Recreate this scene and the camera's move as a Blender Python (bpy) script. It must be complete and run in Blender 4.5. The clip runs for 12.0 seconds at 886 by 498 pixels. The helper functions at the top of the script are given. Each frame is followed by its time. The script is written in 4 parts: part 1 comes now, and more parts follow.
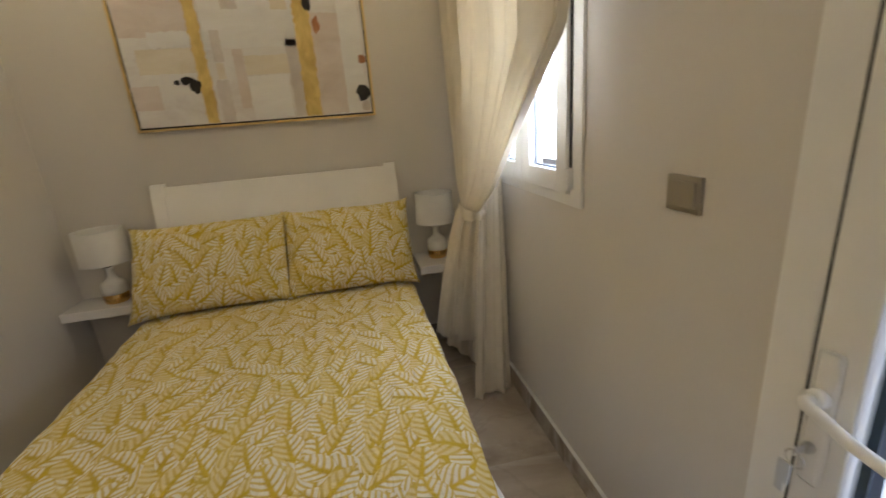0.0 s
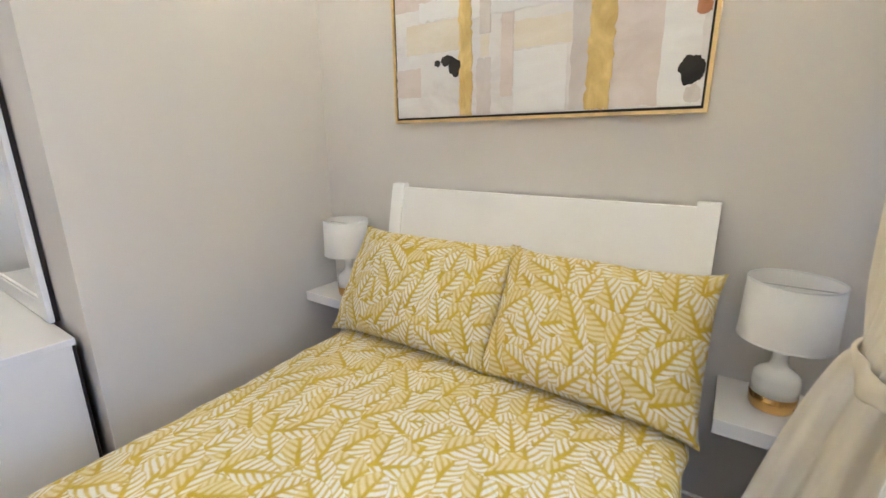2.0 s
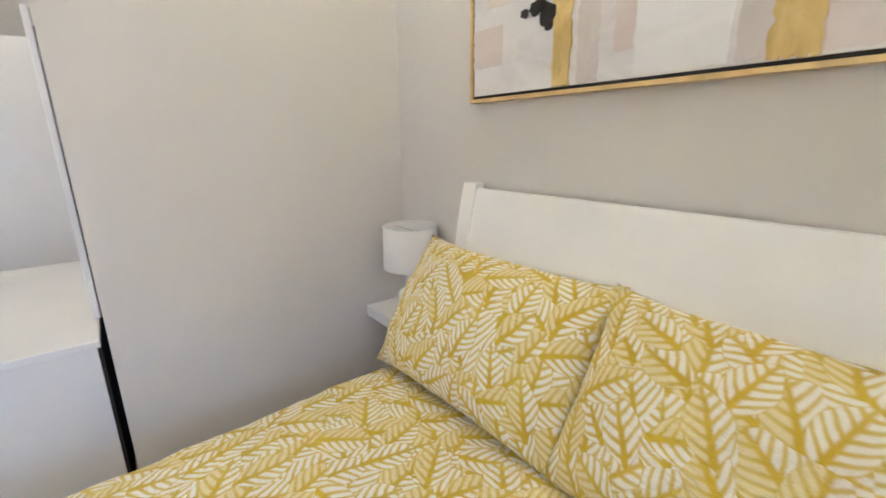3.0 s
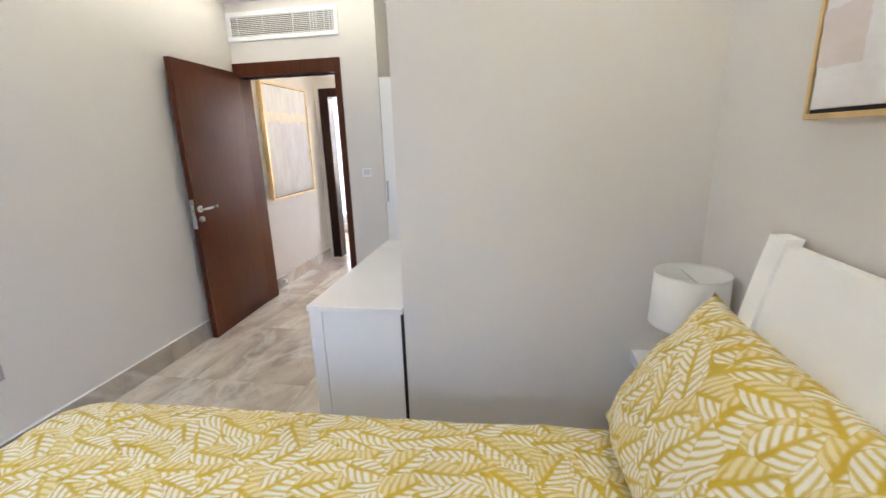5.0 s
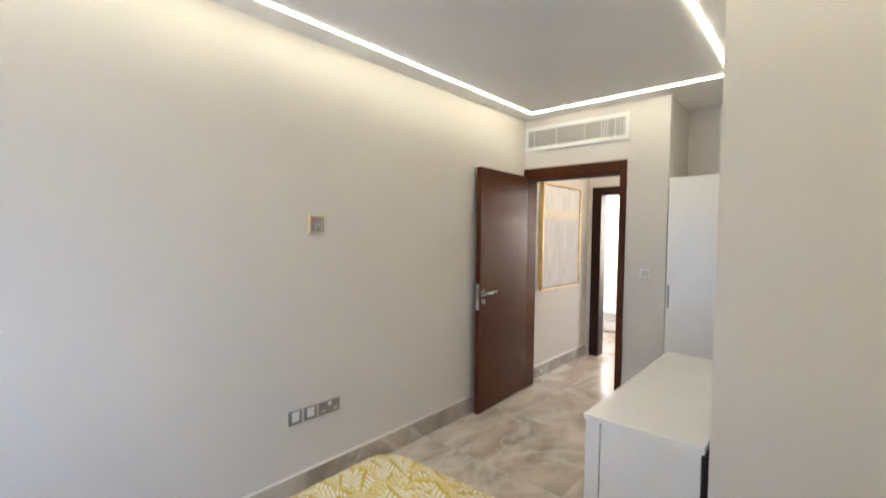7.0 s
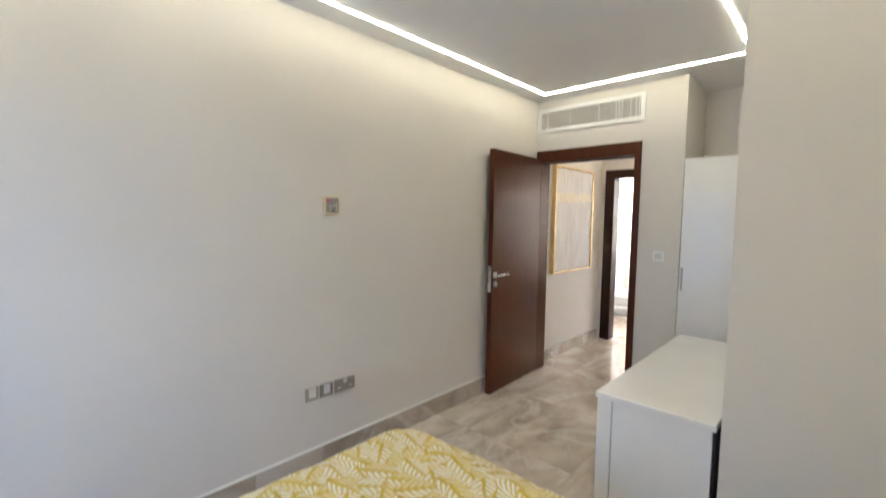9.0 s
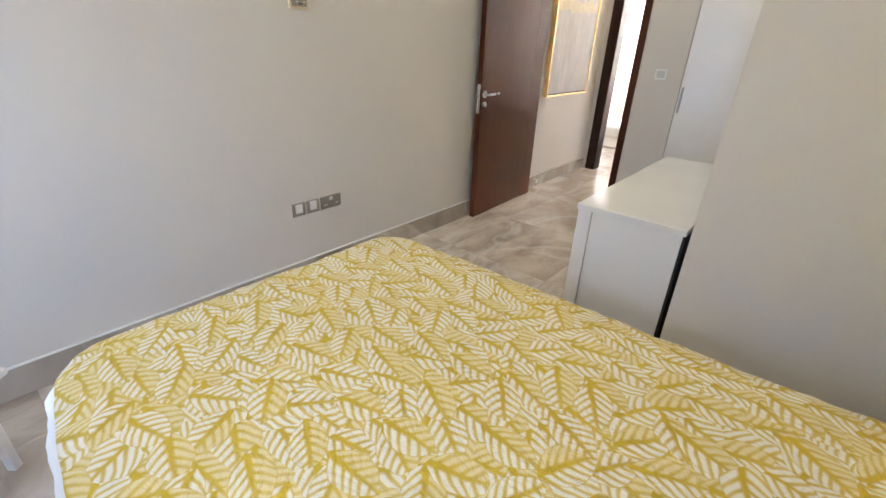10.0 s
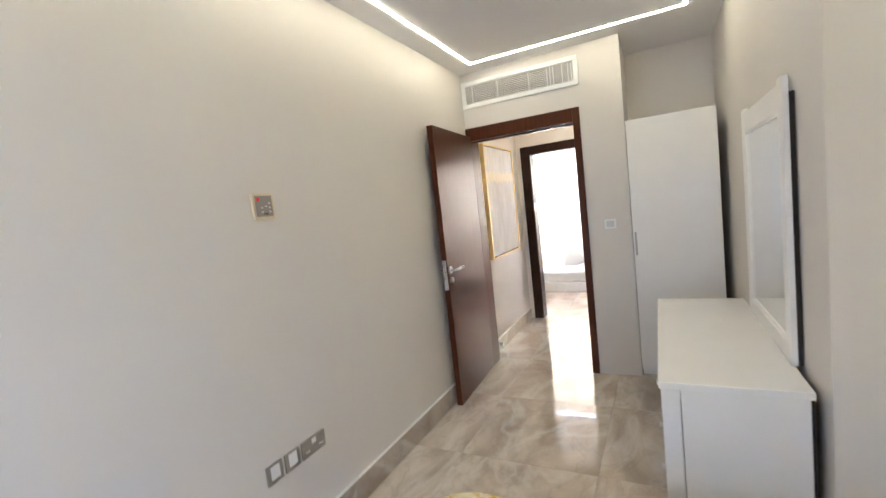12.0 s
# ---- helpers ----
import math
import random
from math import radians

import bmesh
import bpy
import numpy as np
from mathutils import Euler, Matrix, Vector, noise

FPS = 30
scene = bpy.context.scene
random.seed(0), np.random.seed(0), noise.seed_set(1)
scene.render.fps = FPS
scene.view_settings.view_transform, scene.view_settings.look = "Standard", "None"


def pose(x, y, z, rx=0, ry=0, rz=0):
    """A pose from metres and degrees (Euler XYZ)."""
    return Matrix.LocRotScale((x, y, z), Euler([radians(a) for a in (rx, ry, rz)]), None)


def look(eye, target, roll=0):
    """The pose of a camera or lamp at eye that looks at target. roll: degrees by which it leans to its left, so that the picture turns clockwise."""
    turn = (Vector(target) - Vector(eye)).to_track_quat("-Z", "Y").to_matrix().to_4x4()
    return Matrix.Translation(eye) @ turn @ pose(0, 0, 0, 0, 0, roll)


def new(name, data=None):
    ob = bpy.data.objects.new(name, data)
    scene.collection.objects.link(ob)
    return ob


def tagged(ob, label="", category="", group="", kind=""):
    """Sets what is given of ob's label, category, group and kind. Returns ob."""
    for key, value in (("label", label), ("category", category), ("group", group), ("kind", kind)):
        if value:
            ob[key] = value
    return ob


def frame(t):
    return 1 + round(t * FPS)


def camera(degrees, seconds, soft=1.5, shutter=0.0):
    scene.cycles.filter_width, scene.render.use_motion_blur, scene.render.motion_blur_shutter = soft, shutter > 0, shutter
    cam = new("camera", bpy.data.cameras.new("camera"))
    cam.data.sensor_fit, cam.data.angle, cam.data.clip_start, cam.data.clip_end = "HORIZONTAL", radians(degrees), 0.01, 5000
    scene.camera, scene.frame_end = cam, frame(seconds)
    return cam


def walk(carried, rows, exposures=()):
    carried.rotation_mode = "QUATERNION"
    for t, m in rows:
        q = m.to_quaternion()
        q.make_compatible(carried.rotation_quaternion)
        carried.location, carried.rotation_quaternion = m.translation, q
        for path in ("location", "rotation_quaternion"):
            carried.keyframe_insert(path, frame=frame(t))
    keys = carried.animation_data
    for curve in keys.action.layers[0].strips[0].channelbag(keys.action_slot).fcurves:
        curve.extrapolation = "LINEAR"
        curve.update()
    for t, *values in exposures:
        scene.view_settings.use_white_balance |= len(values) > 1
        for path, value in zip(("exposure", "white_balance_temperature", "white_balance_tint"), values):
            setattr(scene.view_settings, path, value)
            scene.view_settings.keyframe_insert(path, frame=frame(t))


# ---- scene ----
cam = camera(92.1, 12.0, soft=1.5, shutter=0.25)
PATH = [
    (0, (0.081, 2.345, 1.466), (0.449, 4.224, 0.886), -4.6),
    (0.5, (0.222, 2.498, 1.449), (-0.002, 4.379, 0.807), -3.3),
    (1, (0.281, 2.774, 1.435), (-0.384, 4.565, 0.844), -0.2),
    (1.5, (0.301, 3.084, 1.451), (-0.688, 4.742, 0.927), 1.6),
    (2, (0.358, 3.366, 1.449), (-0.729, 4.968, 0.947), -0.6),
    (2.5, (0.302, 3.627, 1.446), (-1.026, 5.043, 0.966), -2.3),
    (3, (0.203, 3.908, 1.408), (-1.325, 5.094, 0.898), -0.9),
    (3.2, (0.194, 3.98, 1.367), (-1.474, 4.976, 0.892), 0.4),
    (4.8, (0.178, 4.312, 1.492), (-1.744, 4.074, 0.993), -1.5),
    (5, (0.184, 4.303, 1.501), (-1.724, 3.969, 1.001), -1.8),
    (5.5, (0.196, 4.249, 1.5), (-1.645, 3.656, 0.992), -1.4),
    (6, (0.227, 4.187, 1.5), (-1.49, 3.294, 0.993), -1.1),
    (6.5, (0.249, 4.137, 1.51), (-1.311, 2.969, 1.061), -0.8),
    (7, (0.258, 4.106, 1.553), (-1.231, 2.774, 1.475), 0.7),
    (7.2, (0.261, 4.109, 1.561), (-1.216, 2.764, 1.654), 1.1),
    (8.8, (0.291, 4.126, 1.551), (-1.162, 2.752, 1.606), 0.7),
    (9, (0.287, 4.102, 1.531), (-1.17, 2.74, 1.382), 0.8),
    (9.5, (0.268, 4.101, 1.459), (-1.155, 2.803, 0.919), 1.0),
    (10, (0.26, 4.09, 1.401), (-1.105, 2.914, 0.533), 1.9),
    (10.5, (0.268, 4.04, 1.401), (-1.144, 2.833, 0.658), 0.3),
    (11, (0.252, 3.846, 1.473), (-1.347, 2.731, 1.027), -1.5),
    (11.5, (0.229, 3.631, 1.471), (-1.489, 2.67, 1.121), -1.4),
    (12, (0.167, 3.371, 1.491), (-1.604, 2.459, 1.311), -6.4),
]
EXPOSURES = [(0.0, -0.68, 6600, 22), (0.15, -0.18, 6200, 22), (0.5, 0.16, 5500, 22), (1.0, 0.30, 5600, 24), (1.5, 0.42, 5800, 26), (2.0, 0.60, 5300, 24), (2.5, 0.62, 5250, 23),
             (3.0, 0.58, 5250, 24), (5.0, 0.60, 5150, 23), (6.0, 0.50, 5250, 22), (7.0, 0.31, 5480, 21), (9.0, 0.21, 5420, 20), (10.0, 0.31, 5550, 22), (10.5, 0.36, 5620, 22),
             (11.5, 0.37, 5500, 22), (12.0, 0.35, 5450, 22)]
walk(cam, [(t, look(eye, target, roll)) for t, eye, target, roll in PATH], EXPOSURES)


# ---- world, sun, large lights, exposure ----
world = bpy.data.worlds.new("sky")
scene.world = world
world.use_nodes = True
wn = world.node_tree
sky = wn.nodes.new("ShaderNodeTexSky")
sky.sky_type, sky.sun_disc = "NISHITA", False
sky.sun_elevation, sky.sun_rotation = radians(48), radians(250)
wn.nodes["Background"].inputs[1].default_value = 0.12
wn.links.new(sky.outputs[0], wn.nodes["Background"].inputs[0])

sun = new("sun", bpy.data.lights.new("sun", "SUN"))
sun.data.energy, sun.data.angle, sun.data.color = 3.0, radians(0.5), (1.0, 0.95, 0.87)
sun.matrix_world = look((-20, -8, 22), (-6.8, 2.6, 0.5))


def daylight(name, centre, toward, w, h, power, tint, spread):
    lamp = new(name, bpy.data.lights.new(name, "AREA"))
    lamp.data.shape, lamp.data.size, lamp.data.size_y = "RECTANGLE", w, h
    lamp.data.energy, lamp.data.color = power, tint
    lamp.data.spread = radians(spread)
    lamp.matrix_world = look(centre, toward)
    return lamp


# openings: balcony door and window (east), far room window (west)
daylight("daylight_door", (0.875, 2.46, 1.07), (0, 2.46, 1.0), 0.60, 1.84, 8.0, (0.70, 0.84, 1.0), 180)
daylight("daylight_window", (0.875, 4.045, 1.72), (0, 4.045, 1.72), 0.56, 0.88, 50.0, (0.72, 0.85, 1.0), 180)
daylight("daylight_far_window", (-8.15, 2.6, 1.75), (0, 2.6, 1.75), 2.6, 1.3, 2500.0, (0.84, 0.92, 1.0), 180)

# ---- materials ----


def nodes_of(name):
    m = bpy.data.materials.new(name)
    m.use_nodes = True
    return m, m.node_tree, m.node_tree.nodes["Principled BSDF"]


def link(nt, a, b):
    nt.links.new(a, b)


def ramp(nt, fac, stops):
    r = nt.nodes.new("ShaderNodeValToRGB")
    while len(r.color_ramp.elements) < len(stops):
        r.color_ramp.elements.new(0.5)
    for e, (p, c) in zip(r.color_ramp.elements, stops):
        e.position, e.color = p, (*c, 1)
    link(nt, fac, r.inputs[0])
    return r.outputs[0]


def tex_noise(nt, scale, detail=4, vec=None, rough=0.5, distortion=0.0):
    n = nt.nodes.new("ShaderNodeTexNoise")
    n.inputs["Scale"].default_value, n.inputs["Detail"].default_value = scale, detail
    n.inputs["Roughness"].default_value, n.inputs["Distortion"].default_value = rough, distortion
    if vec is not None:
        link(nt, vec, n.inputs["Vector"])
    return n.outputs["Fac"]


def coords(nt, kind="Object"):
    return nt.nodes.new("ShaderNodeTexCoord").outputs[kind]


def math_node(nt, op, a, b=None, c=None):
    n = nt.nodes.new("ShaderNodeMath")
    n.operation = op
    for i, v in enumerate((a, b, c)):
        if v is None:
            continue
        if isinstance(v, (int, float)):
            n.inputs[i].default_value = v
        else:
            link(nt, v, n.inputs[i])
    return n.outputs[0]


def bump(nt, bsdf, height, strength=0.2, distance=0.01):
    b = nt.nodes.new("ShaderNodeBump")
    b.inputs["Strength"].default_value, b.inputs["Distance"].default_value = strength, distance
    link(nt, height, b.inputs["Height"])
    link(nt, b.outputs[0], bsdf.inputs["Normal"])


def mix(nt, fac, a, b):
    n = nt.nodes.new("ShaderNodeMix")
    n.data_type = "RGBA"
    for sock, v in ((n.inputs[0], fac), (n.inputs[6], a), (n.inputs[7], b)):
        if isinstance(v, tuple):
            sock.default_value = (*v, 1)
        elif isinstance(v, (int, float)):
            sock.default_value = v
        else:
            link(nt, v, sock)
    return n.outputs[2]


def plain(name, colour, rough=0.5, metal=0.0, vary=0.06, scale=6.0, grain=180.0, bumpy=0.05, coat=0.0):
    """A surface of one colour with faint large blotches, fine grain and uneven gloss."""
    m, nt, p = nodes_of(name)
    v = coords(nt)
    big = tex_noise(nt, scale, 4, v)
    dark = tuple(c * (1 - vary) for c in colour)
    lite = tuple(min(1, c * (1 + vary)) for c in colour)
    link(nt, ramp(nt, big, [(0.3, dark), (0.7, lite)]), p.inputs["Base Color"])
    fine = tex_noise(nt, grain, 3, v)
    r = nt.nodes.new("ShaderNodeMapRange")
    r.inputs[3].default_value, r.inputs[4].default_value = max(0.02, rough - 0.06), min(1, rough + 0.06)
    link(nt, big, r.inputs[0])
    link(nt, r.outputs[0], p.inputs["Roughness"])
    p.inputs["Metallic"].default_value = metal
    p.inputs["Coat Weight"].default_value = coat
    if bumpy:
        bump(nt, p, fine, bumpy, 0.004)
    return m


def cloth(name, colour, rough=0.85, through_light=0.0):
    m, nt, p = nodes_of(name)
    v = coords(nt)
    n = tex_noise(nt, 9, 4, v)
    c = ramp(nt, n, [(0.3, tuple(x * 0.93 for x in colour)), (0.7, colour)])
    link(nt, c, p.inputs["Base Color"])
    p.inputs["Roughness"].default_value = rough
    weave = tex_noise(nt, 420, 2, v)
    bump(nt, p, weave, 0.12, 0.002)
    if through_light:
        t = nt.nodes.new("ShaderNodeBsdfTranslucent")
        link(nt, c, t.inputs[0])
        s = nt.nodes.new("ShaderNodeMixShader")
        s.inputs[0].default_value = through_light
        link(nt, p.outputs[0], s.inputs[1])
        link(nt, t.outputs[0], s.inputs[2])
        link(nt, s.outputs[0], nt.nodes["Material Output"].inputs[0])
    return m


def glowing(name, colour, strength):
    m, nt, p = nodes_of(name)
    p.inputs["Base Color"].default_value = (0.9, 0.9, 0.9, 1)
    p.inputs["Emission Color"].default_value = (*colour, 1)
    p.inputs["Emission Strength"].default_value = strength
    return m


def marble(name, tone=1.0, per_piece=True, rough=0.06):
    """Polished grey-beige porcelain with marble clouds and diagonal veins."""
    m, nt, p = nodes_of(name)
    v = coords(nt, "Object")
    if per_piece:
        info = nt.nodes.new("ShaderNodeObjectInfo")
        add = nt.nodes.new("ShaderNodeVectorMath")
        add.operation = "MULTIPLY_ADD"
        link(nt, info.outputs["Location"], add.inputs[0])
        add.inputs[1].default_value = (1, 1, 1)
        shift = nt.nodes.new("ShaderNodeVectorMath")
        shift.operation = "SCALE"
        shift.inputs[0].default_value = (7.3, 3.1, 0.0)
        link(nt, info.outputs["Random"], shift.inputs["Scale"])
        link(nt, v, add.inputs[2])
        total = nt.nodes.new("ShaderNodeVectorMath")
        link(nt, add.outputs[0], total.inputs[0])
        link(nt, shift.outputs[0], total.inputs[1])
        v = total.outputs[0]
    mp = nt.nodes.new("ShaderNodeMapping")
    mp.inputs["Rotation"].default_value = (0, 0, radians(38))
    mp.inputs["Scale"].default_value = (0.85, 1.4, 1.0)
    link(nt, v, mp.inputs["Vector"])
    clouds = tex_noise(nt, 1.25, 6, mp.outputs[0], 0.55, 1.6)
    base = ramp(nt, clouds, [(0.25, (0.27 * tone, 0.22 * tone, 0.175 * tone)), (0.45, (0.42 * tone, 0.355 * tone, 0.285 * tone)),
                             (0.62, (0.55 * tone, 0.485 * tone, 0.41 * tone)), (0.8, (0.66 * tone, 0.61 * tone, 0.545 * tone))])
    veins = tex_noise(nt, 0.8, 5, mp.outputs[0], 0.5, 1.6)
    line = math_node(nt, "ABSOLUTE", math_node(nt, "SUBTRACT", veins, 0.5))
    pale = ramp(nt, line, [(0.0, (1, 1, 1)), (0.05, (0, 0, 0))])
    col = mix(nt, math_node(nt, "MULTIPLY", pale, 0.5), base, (0.68, 0.65, 0.60))
    veins2 = tex_noise(nt, 1.5, 6, mp.outputs[0], 0.52, 2.2)
    line2 = math_node(nt, "ABSOLUTE", math_node(nt, "SUBTRACT", veins2, 0.46))
    dark = ramp(nt, line2, [(0.0, (1, 1, 1)), (0.03, (0, 0, 0))])
    col = mix(nt, math_node(nt, "MULTIPLY", dark, 0.20), col, (0.24, 0.19, 0.145))
    link(nt, col, p.inputs["Base Color"])
    smear = tex_noise(nt, 5, 3, v)
    r = nt.nodes.new("ShaderNodeMapRange")
    r.inputs[3].default_value, r.inputs[4].default_value = max(0.01, rough - 0.03), rough + 0.025
    link(nt, smear, r.inputs[0])
    link(nt, r.outputs[0], p.inputs["Roughness"])
    return m


def wood(name, dark, lite, rough=0.3, axis_scale=(14, 14, 0.8)):
    m, nt, p = nodes_of(name)
    mp = nt.nodes.new("ShaderNodeMapping")
    mp.inputs["Scale"].default_value = axis_scale
    link(nt, coords(nt), mp.inputs["Vector"])
    g = tex_noise(nt, 4.5, 8, mp.outputs[0], 0.65, 0.6)
    link(nt, ramp(nt, g, [(0.3, dark), (0.72, lite)]), p.inputs["Base Color"])
    fine = tex_noise(nt, 30, 4, mp.outputs[0])
    bump(nt, p, fine, 0.10, 0.002)
    p.inputs["Roughness"].default_value = rough
    p.inputs["Coat Weight"].default_value = 0.0
    p.inputs["Coat Roughness"].default_value = 0.3
    p.inputs["Specular IOR Level"].default_value = 0.13
    return m


def leaf_cloth(name, seed=0.0, scale=1.0):
    """Mustard cotton printed with two overlapping layers of palm leaves made of curved pale strokes; UV in metres."""
    m, nt, p = nodes_of(name)
    big = nt.nodes.new("ShaderNodeVectorMath")
    big.operation = "SCALE"
    link(nt, nt.nodes.new("ShaderNodeUVMap").outputs[0], big.inputs[0])
    big.inputs["Scale"].default_value = 1 / scale
    uv = big.outputs[0]
    wob = nt.nodes.new("ShaderNodeTexNoise")
    wob.inputs["Scale"].default_value = 30
    link(nt, uv, wob.inputs["Vector"])
    w2 = nt.nodes.new("ShaderNodeVectorMath")
    w2.operation = "MULTIPLY_ADD"
    link(nt, wob.outputs["Color"], w2.inputs[0])
    w2.inputs[1].default_value = (0.008, 0.008, 0)
    link(nt, uv, w2.inputs[2])

    def clamp01(v):
        return math_node(nt, "MINIMUM", 1.0, math_node(nt, "MAXIMUM", 0.0, v))

    def layer(sx, sy, shift, half, width):
        sc = nt.nodes.new("ShaderNodeVectorMath")
        sc.operation = "MULTIPLY_ADD"
        link(nt, w2.outputs[0], sc.inputs[0])
        sc.inputs[1].default_value = (1 / sx, 1 / sy, 0)
        sc.inputs[2].default_value = (shift, shift * 1.7, 0)
        vor = nt.nodes.new("ShaderNodeTexVoronoi")
        vor.voronoi_dimensions = "2D"
        vor.inputs["Scale"].default_value = 1.0
        vor.inputs["Randomness"].default_value = 0.75
        link(nt, sc.outputs[0], vor.inputs["Vector"])
        d = nt.nodes.new("ShaderNodeVectorMath")
        d.operation = "SUBTRACT"
        link(nt, sc.outputs[0], d.inputs[0])
        link(nt, vor.outputs["Position"], d.inputs[1])
        dm = nt.nodes.new("ShaderNodeVectorMath")
        dm.operation = "MULTIPLY"
        link(nt, d.outputs[0], dm.inputs[0])
        dm.inputs[1].default_value = (sx, sy, 0)
        rnd = nt.nodes.new("ShaderNodeSeparateColor")
        link(nt, vor.outputs["Color"], rnd.inputs[0])
        rot = nt.nodes.new("ShaderNodeVectorRotate")
        rot.rotation_type = "Z_AXIS"
        link(nt, dm.outputs[0], rot.inputs["Vector"])
        link(nt, math_node(nt, "MULTIPLY_ADD", rnd.outputs[0], 2.5, -2.82), rot.inputs["Angle"])
        xyz = nt.nodes.new("ShaderNodeSeparateXYZ")
        link(nt, rot.outputs[0], xyz.inputs[0])
        u, v = xyz.outputs[0], xyz.outputs[1]
        av = math_node(nt, "ABSOLUTE", v)
        bend = math_node(nt, "ADD", math_node(nt, "MULTIPLY", av, 0.55), math_node(nt, "MULTIPLY", math_node(nt, "MULTIPLY", av, av), 9.0))
        step = math_node(nt, "MULTIPLY_ADD", rnd.outputs[2], 10.0, 40.0)
        tri = math_node(nt, "ABSOLUTE", math_node(nt, "SUBTRACT", math_node(nt, "FRACT", math_node(nt, "MULTIPLY", math_node(nt, "SUBTRACT", u, bend), step)), 0.5))
        stroke = clamp01(math_node(nt, "MULTIPLY", math_node(nt, "SUBTRACT", 0.41, tri), 4.2))
        taper = math_node(nt, "MULTIPLY_ADD", u, -0.030, 0.0028)
        rib = clamp01(math_node(nt, "MULTIPLY", math_node(nt, "SUBTRACT", av, math_node(nt, "MAXIMUM", taper, 0.0004)), 170.0))
        un = math_node(nt, "DIVIDE", u, half)
        outline = math_node(nt, "SUBTRACT", math_node(nt, "MULTIPLY", math_node(nt, "SUBTRACT", 1.0, math_node(nt, "MULTIPLY", un, un)), width), av)
        inside = clamp01(math_node(nt, "MULTIPLY", outline, 280.0))
        mask = math_node(nt, "MULTIPLY", math_node(nt, "MULTIPLY", stroke, rib), clamp01(math_node(nt, "MULTIPLY", math_node(nt, "SUBTRACT", outline, 0.002), 420.0)))
        side = math_node(nt, "GREATER_THAN", math_node(nt, "ADD", rnd.outputs[1], math_node(nt, "MULTIPLY", math_node(nt, "SIGN", v), 0.32)), 0.66)
        fade = math_node(nt, "MULTIPLY", clamp01(math_node(nt, "MULTIPLY", math_node(nt, "ADD", av, math_node(nt, "MULTIPLY_ADD", u, 0.13, 0.001)), 40.0)), clamp01(math_node(nt, "MULTIPLY_ADD", outline, 90.0, 0.45)))
        return inside, mask, side, fade

    soft_n = tex_noise(nt, 16, 4, uv)
    deep = ramp(nt, soft_n, [(0.3, (0.54, 0.355, 0.003)), (0.7, (0.645, 0.45, 0.011))])
    wash = (0.68, 0.53, 0.16)
    white, cream = (0.84, 0.80, 0.68), (0.77, 0.66, 0.34)

    def colour_of(lay):
        inside, mask, side, fade = lay
        under = mix(nt, math_node(nt, "MULTIPLY", fade, 0.85), deep, wash)
        return mix(nt, mask, under, mix(nt, side, white, cream))

    low = layer(0.075, 0.095, seed, 0.105, 0.062)
    mid = layer(0.105, 0.125, seed + 2.9, 0.066, 0.042)
    top = layer(0.125, 0.150, seed + 5.3, 0.070, 0.043)
    col = mix(nt, mid[0], colour_of(low), colour_of(mid))
    col = mix(nt, top[0], col, colour_of(top))
    link(nt, col, p.inputs["Base Color"])
    p.inputs["Roughness"].default_value = 0.8
    p.inputs["Sheen Weight"].default_value = 0.1
    crease = tex_noise(nt, 24, 5, uv, 0.6, 0.8)
    weave = tex_noise(nt, 300, 2, uv)
    hgt = math_node(nt, "ADD", crease, math_node(nt, "MULTIPLY_ADD", weave, 0.12, math_node(nt, "MULTIPLY", low[1], 0.10)))
    bump(nt, p, hgt, 0.8, 0.018)
    return m


def clear_glass(name, tint=(0.93, 0.98, 1.0)):
    m, nt, p = nodes_of(name)
    p.inputs["Base Color"].default_value = (*tint, 1)
    p.inputs["Transmission Weight"].default_value = 1.0
    p.inputs["Roughness"].default_value = 0.02
    p.inputs["IOR"].default_value = 1.1
    return m


WALL = plain("wall_paint", (0.68, 0.637, 0.585), 0.55, vary=0.025, scale=1.4, grain=260, bumpy=0.08)
CEIL = plain("ceiling_paint", (0.82, 0.80, 0.785), 0.8, vary=0.02, scale=1.2, grain=260, bumpy=0.04)
LACQUER = plain("white_lacquer", (0.84, 0.82, 0.80), 0.22, vary=0.02, scale=3, grain=90, bumpy=0.015, coat=0.2)
WHITE_WOOD = plain("white_painted_wood", (0.86, 0.84, 0.81), 0.38, vary=0.03, scale=4, grain=120, bumpy=0.03)
PVC = plain("white_pvc", (0.83, 0.82, 0.80), 0.32, vary=0.02, scale=3, grain=160, bumpy=0.02)
TILE = marble("marble_tile", 1.1, True, 0.02)
SKIRT = marble("marble_skirting", 0.95, True, 0.16)
GROUT = plain("grout", (0.36, 0.34, 0.31), 0.9)
CAULK = plain("white_caulk", (0.85, 0.84, 0.80), 0.6)
WENGE = wood("dark_stained_wood", (0.056, 0.0160, 0.0065), (0.092, 0.028, 0.0105), 0.30)
# darker copy of the door wood; backlit shade is put into its colour
WENGE_BACKLIT = wood("dark_wood_backlit", (0.020, 0.0085, 0.005), (0.040, 0.017, 0.010), 0.34)
STEEL = plain("brushed_steel", (0.62, 0.61, 0.59), 0.28, 1.0, vary=0.04)
NICKEL = plain("satin_nickel_plate", (0.42, 0.39, 0.35), 0.35, 0.85, vary=0.05)
GOLD = plain("gold_leaf_frame", (0.74, 0.54, 0.24), 0.34, 0.75, vary=0.14, scale=14, grain=90, bumpy=0.2)
BRASS = plain("polished_gold_glaze", (0.72, 0.46, 0.17), 0.12, 1.0, vary=0.08, scale=12)
BLACK = plain("black_gap", (0.012, 0.011, 0.010), 0.7)
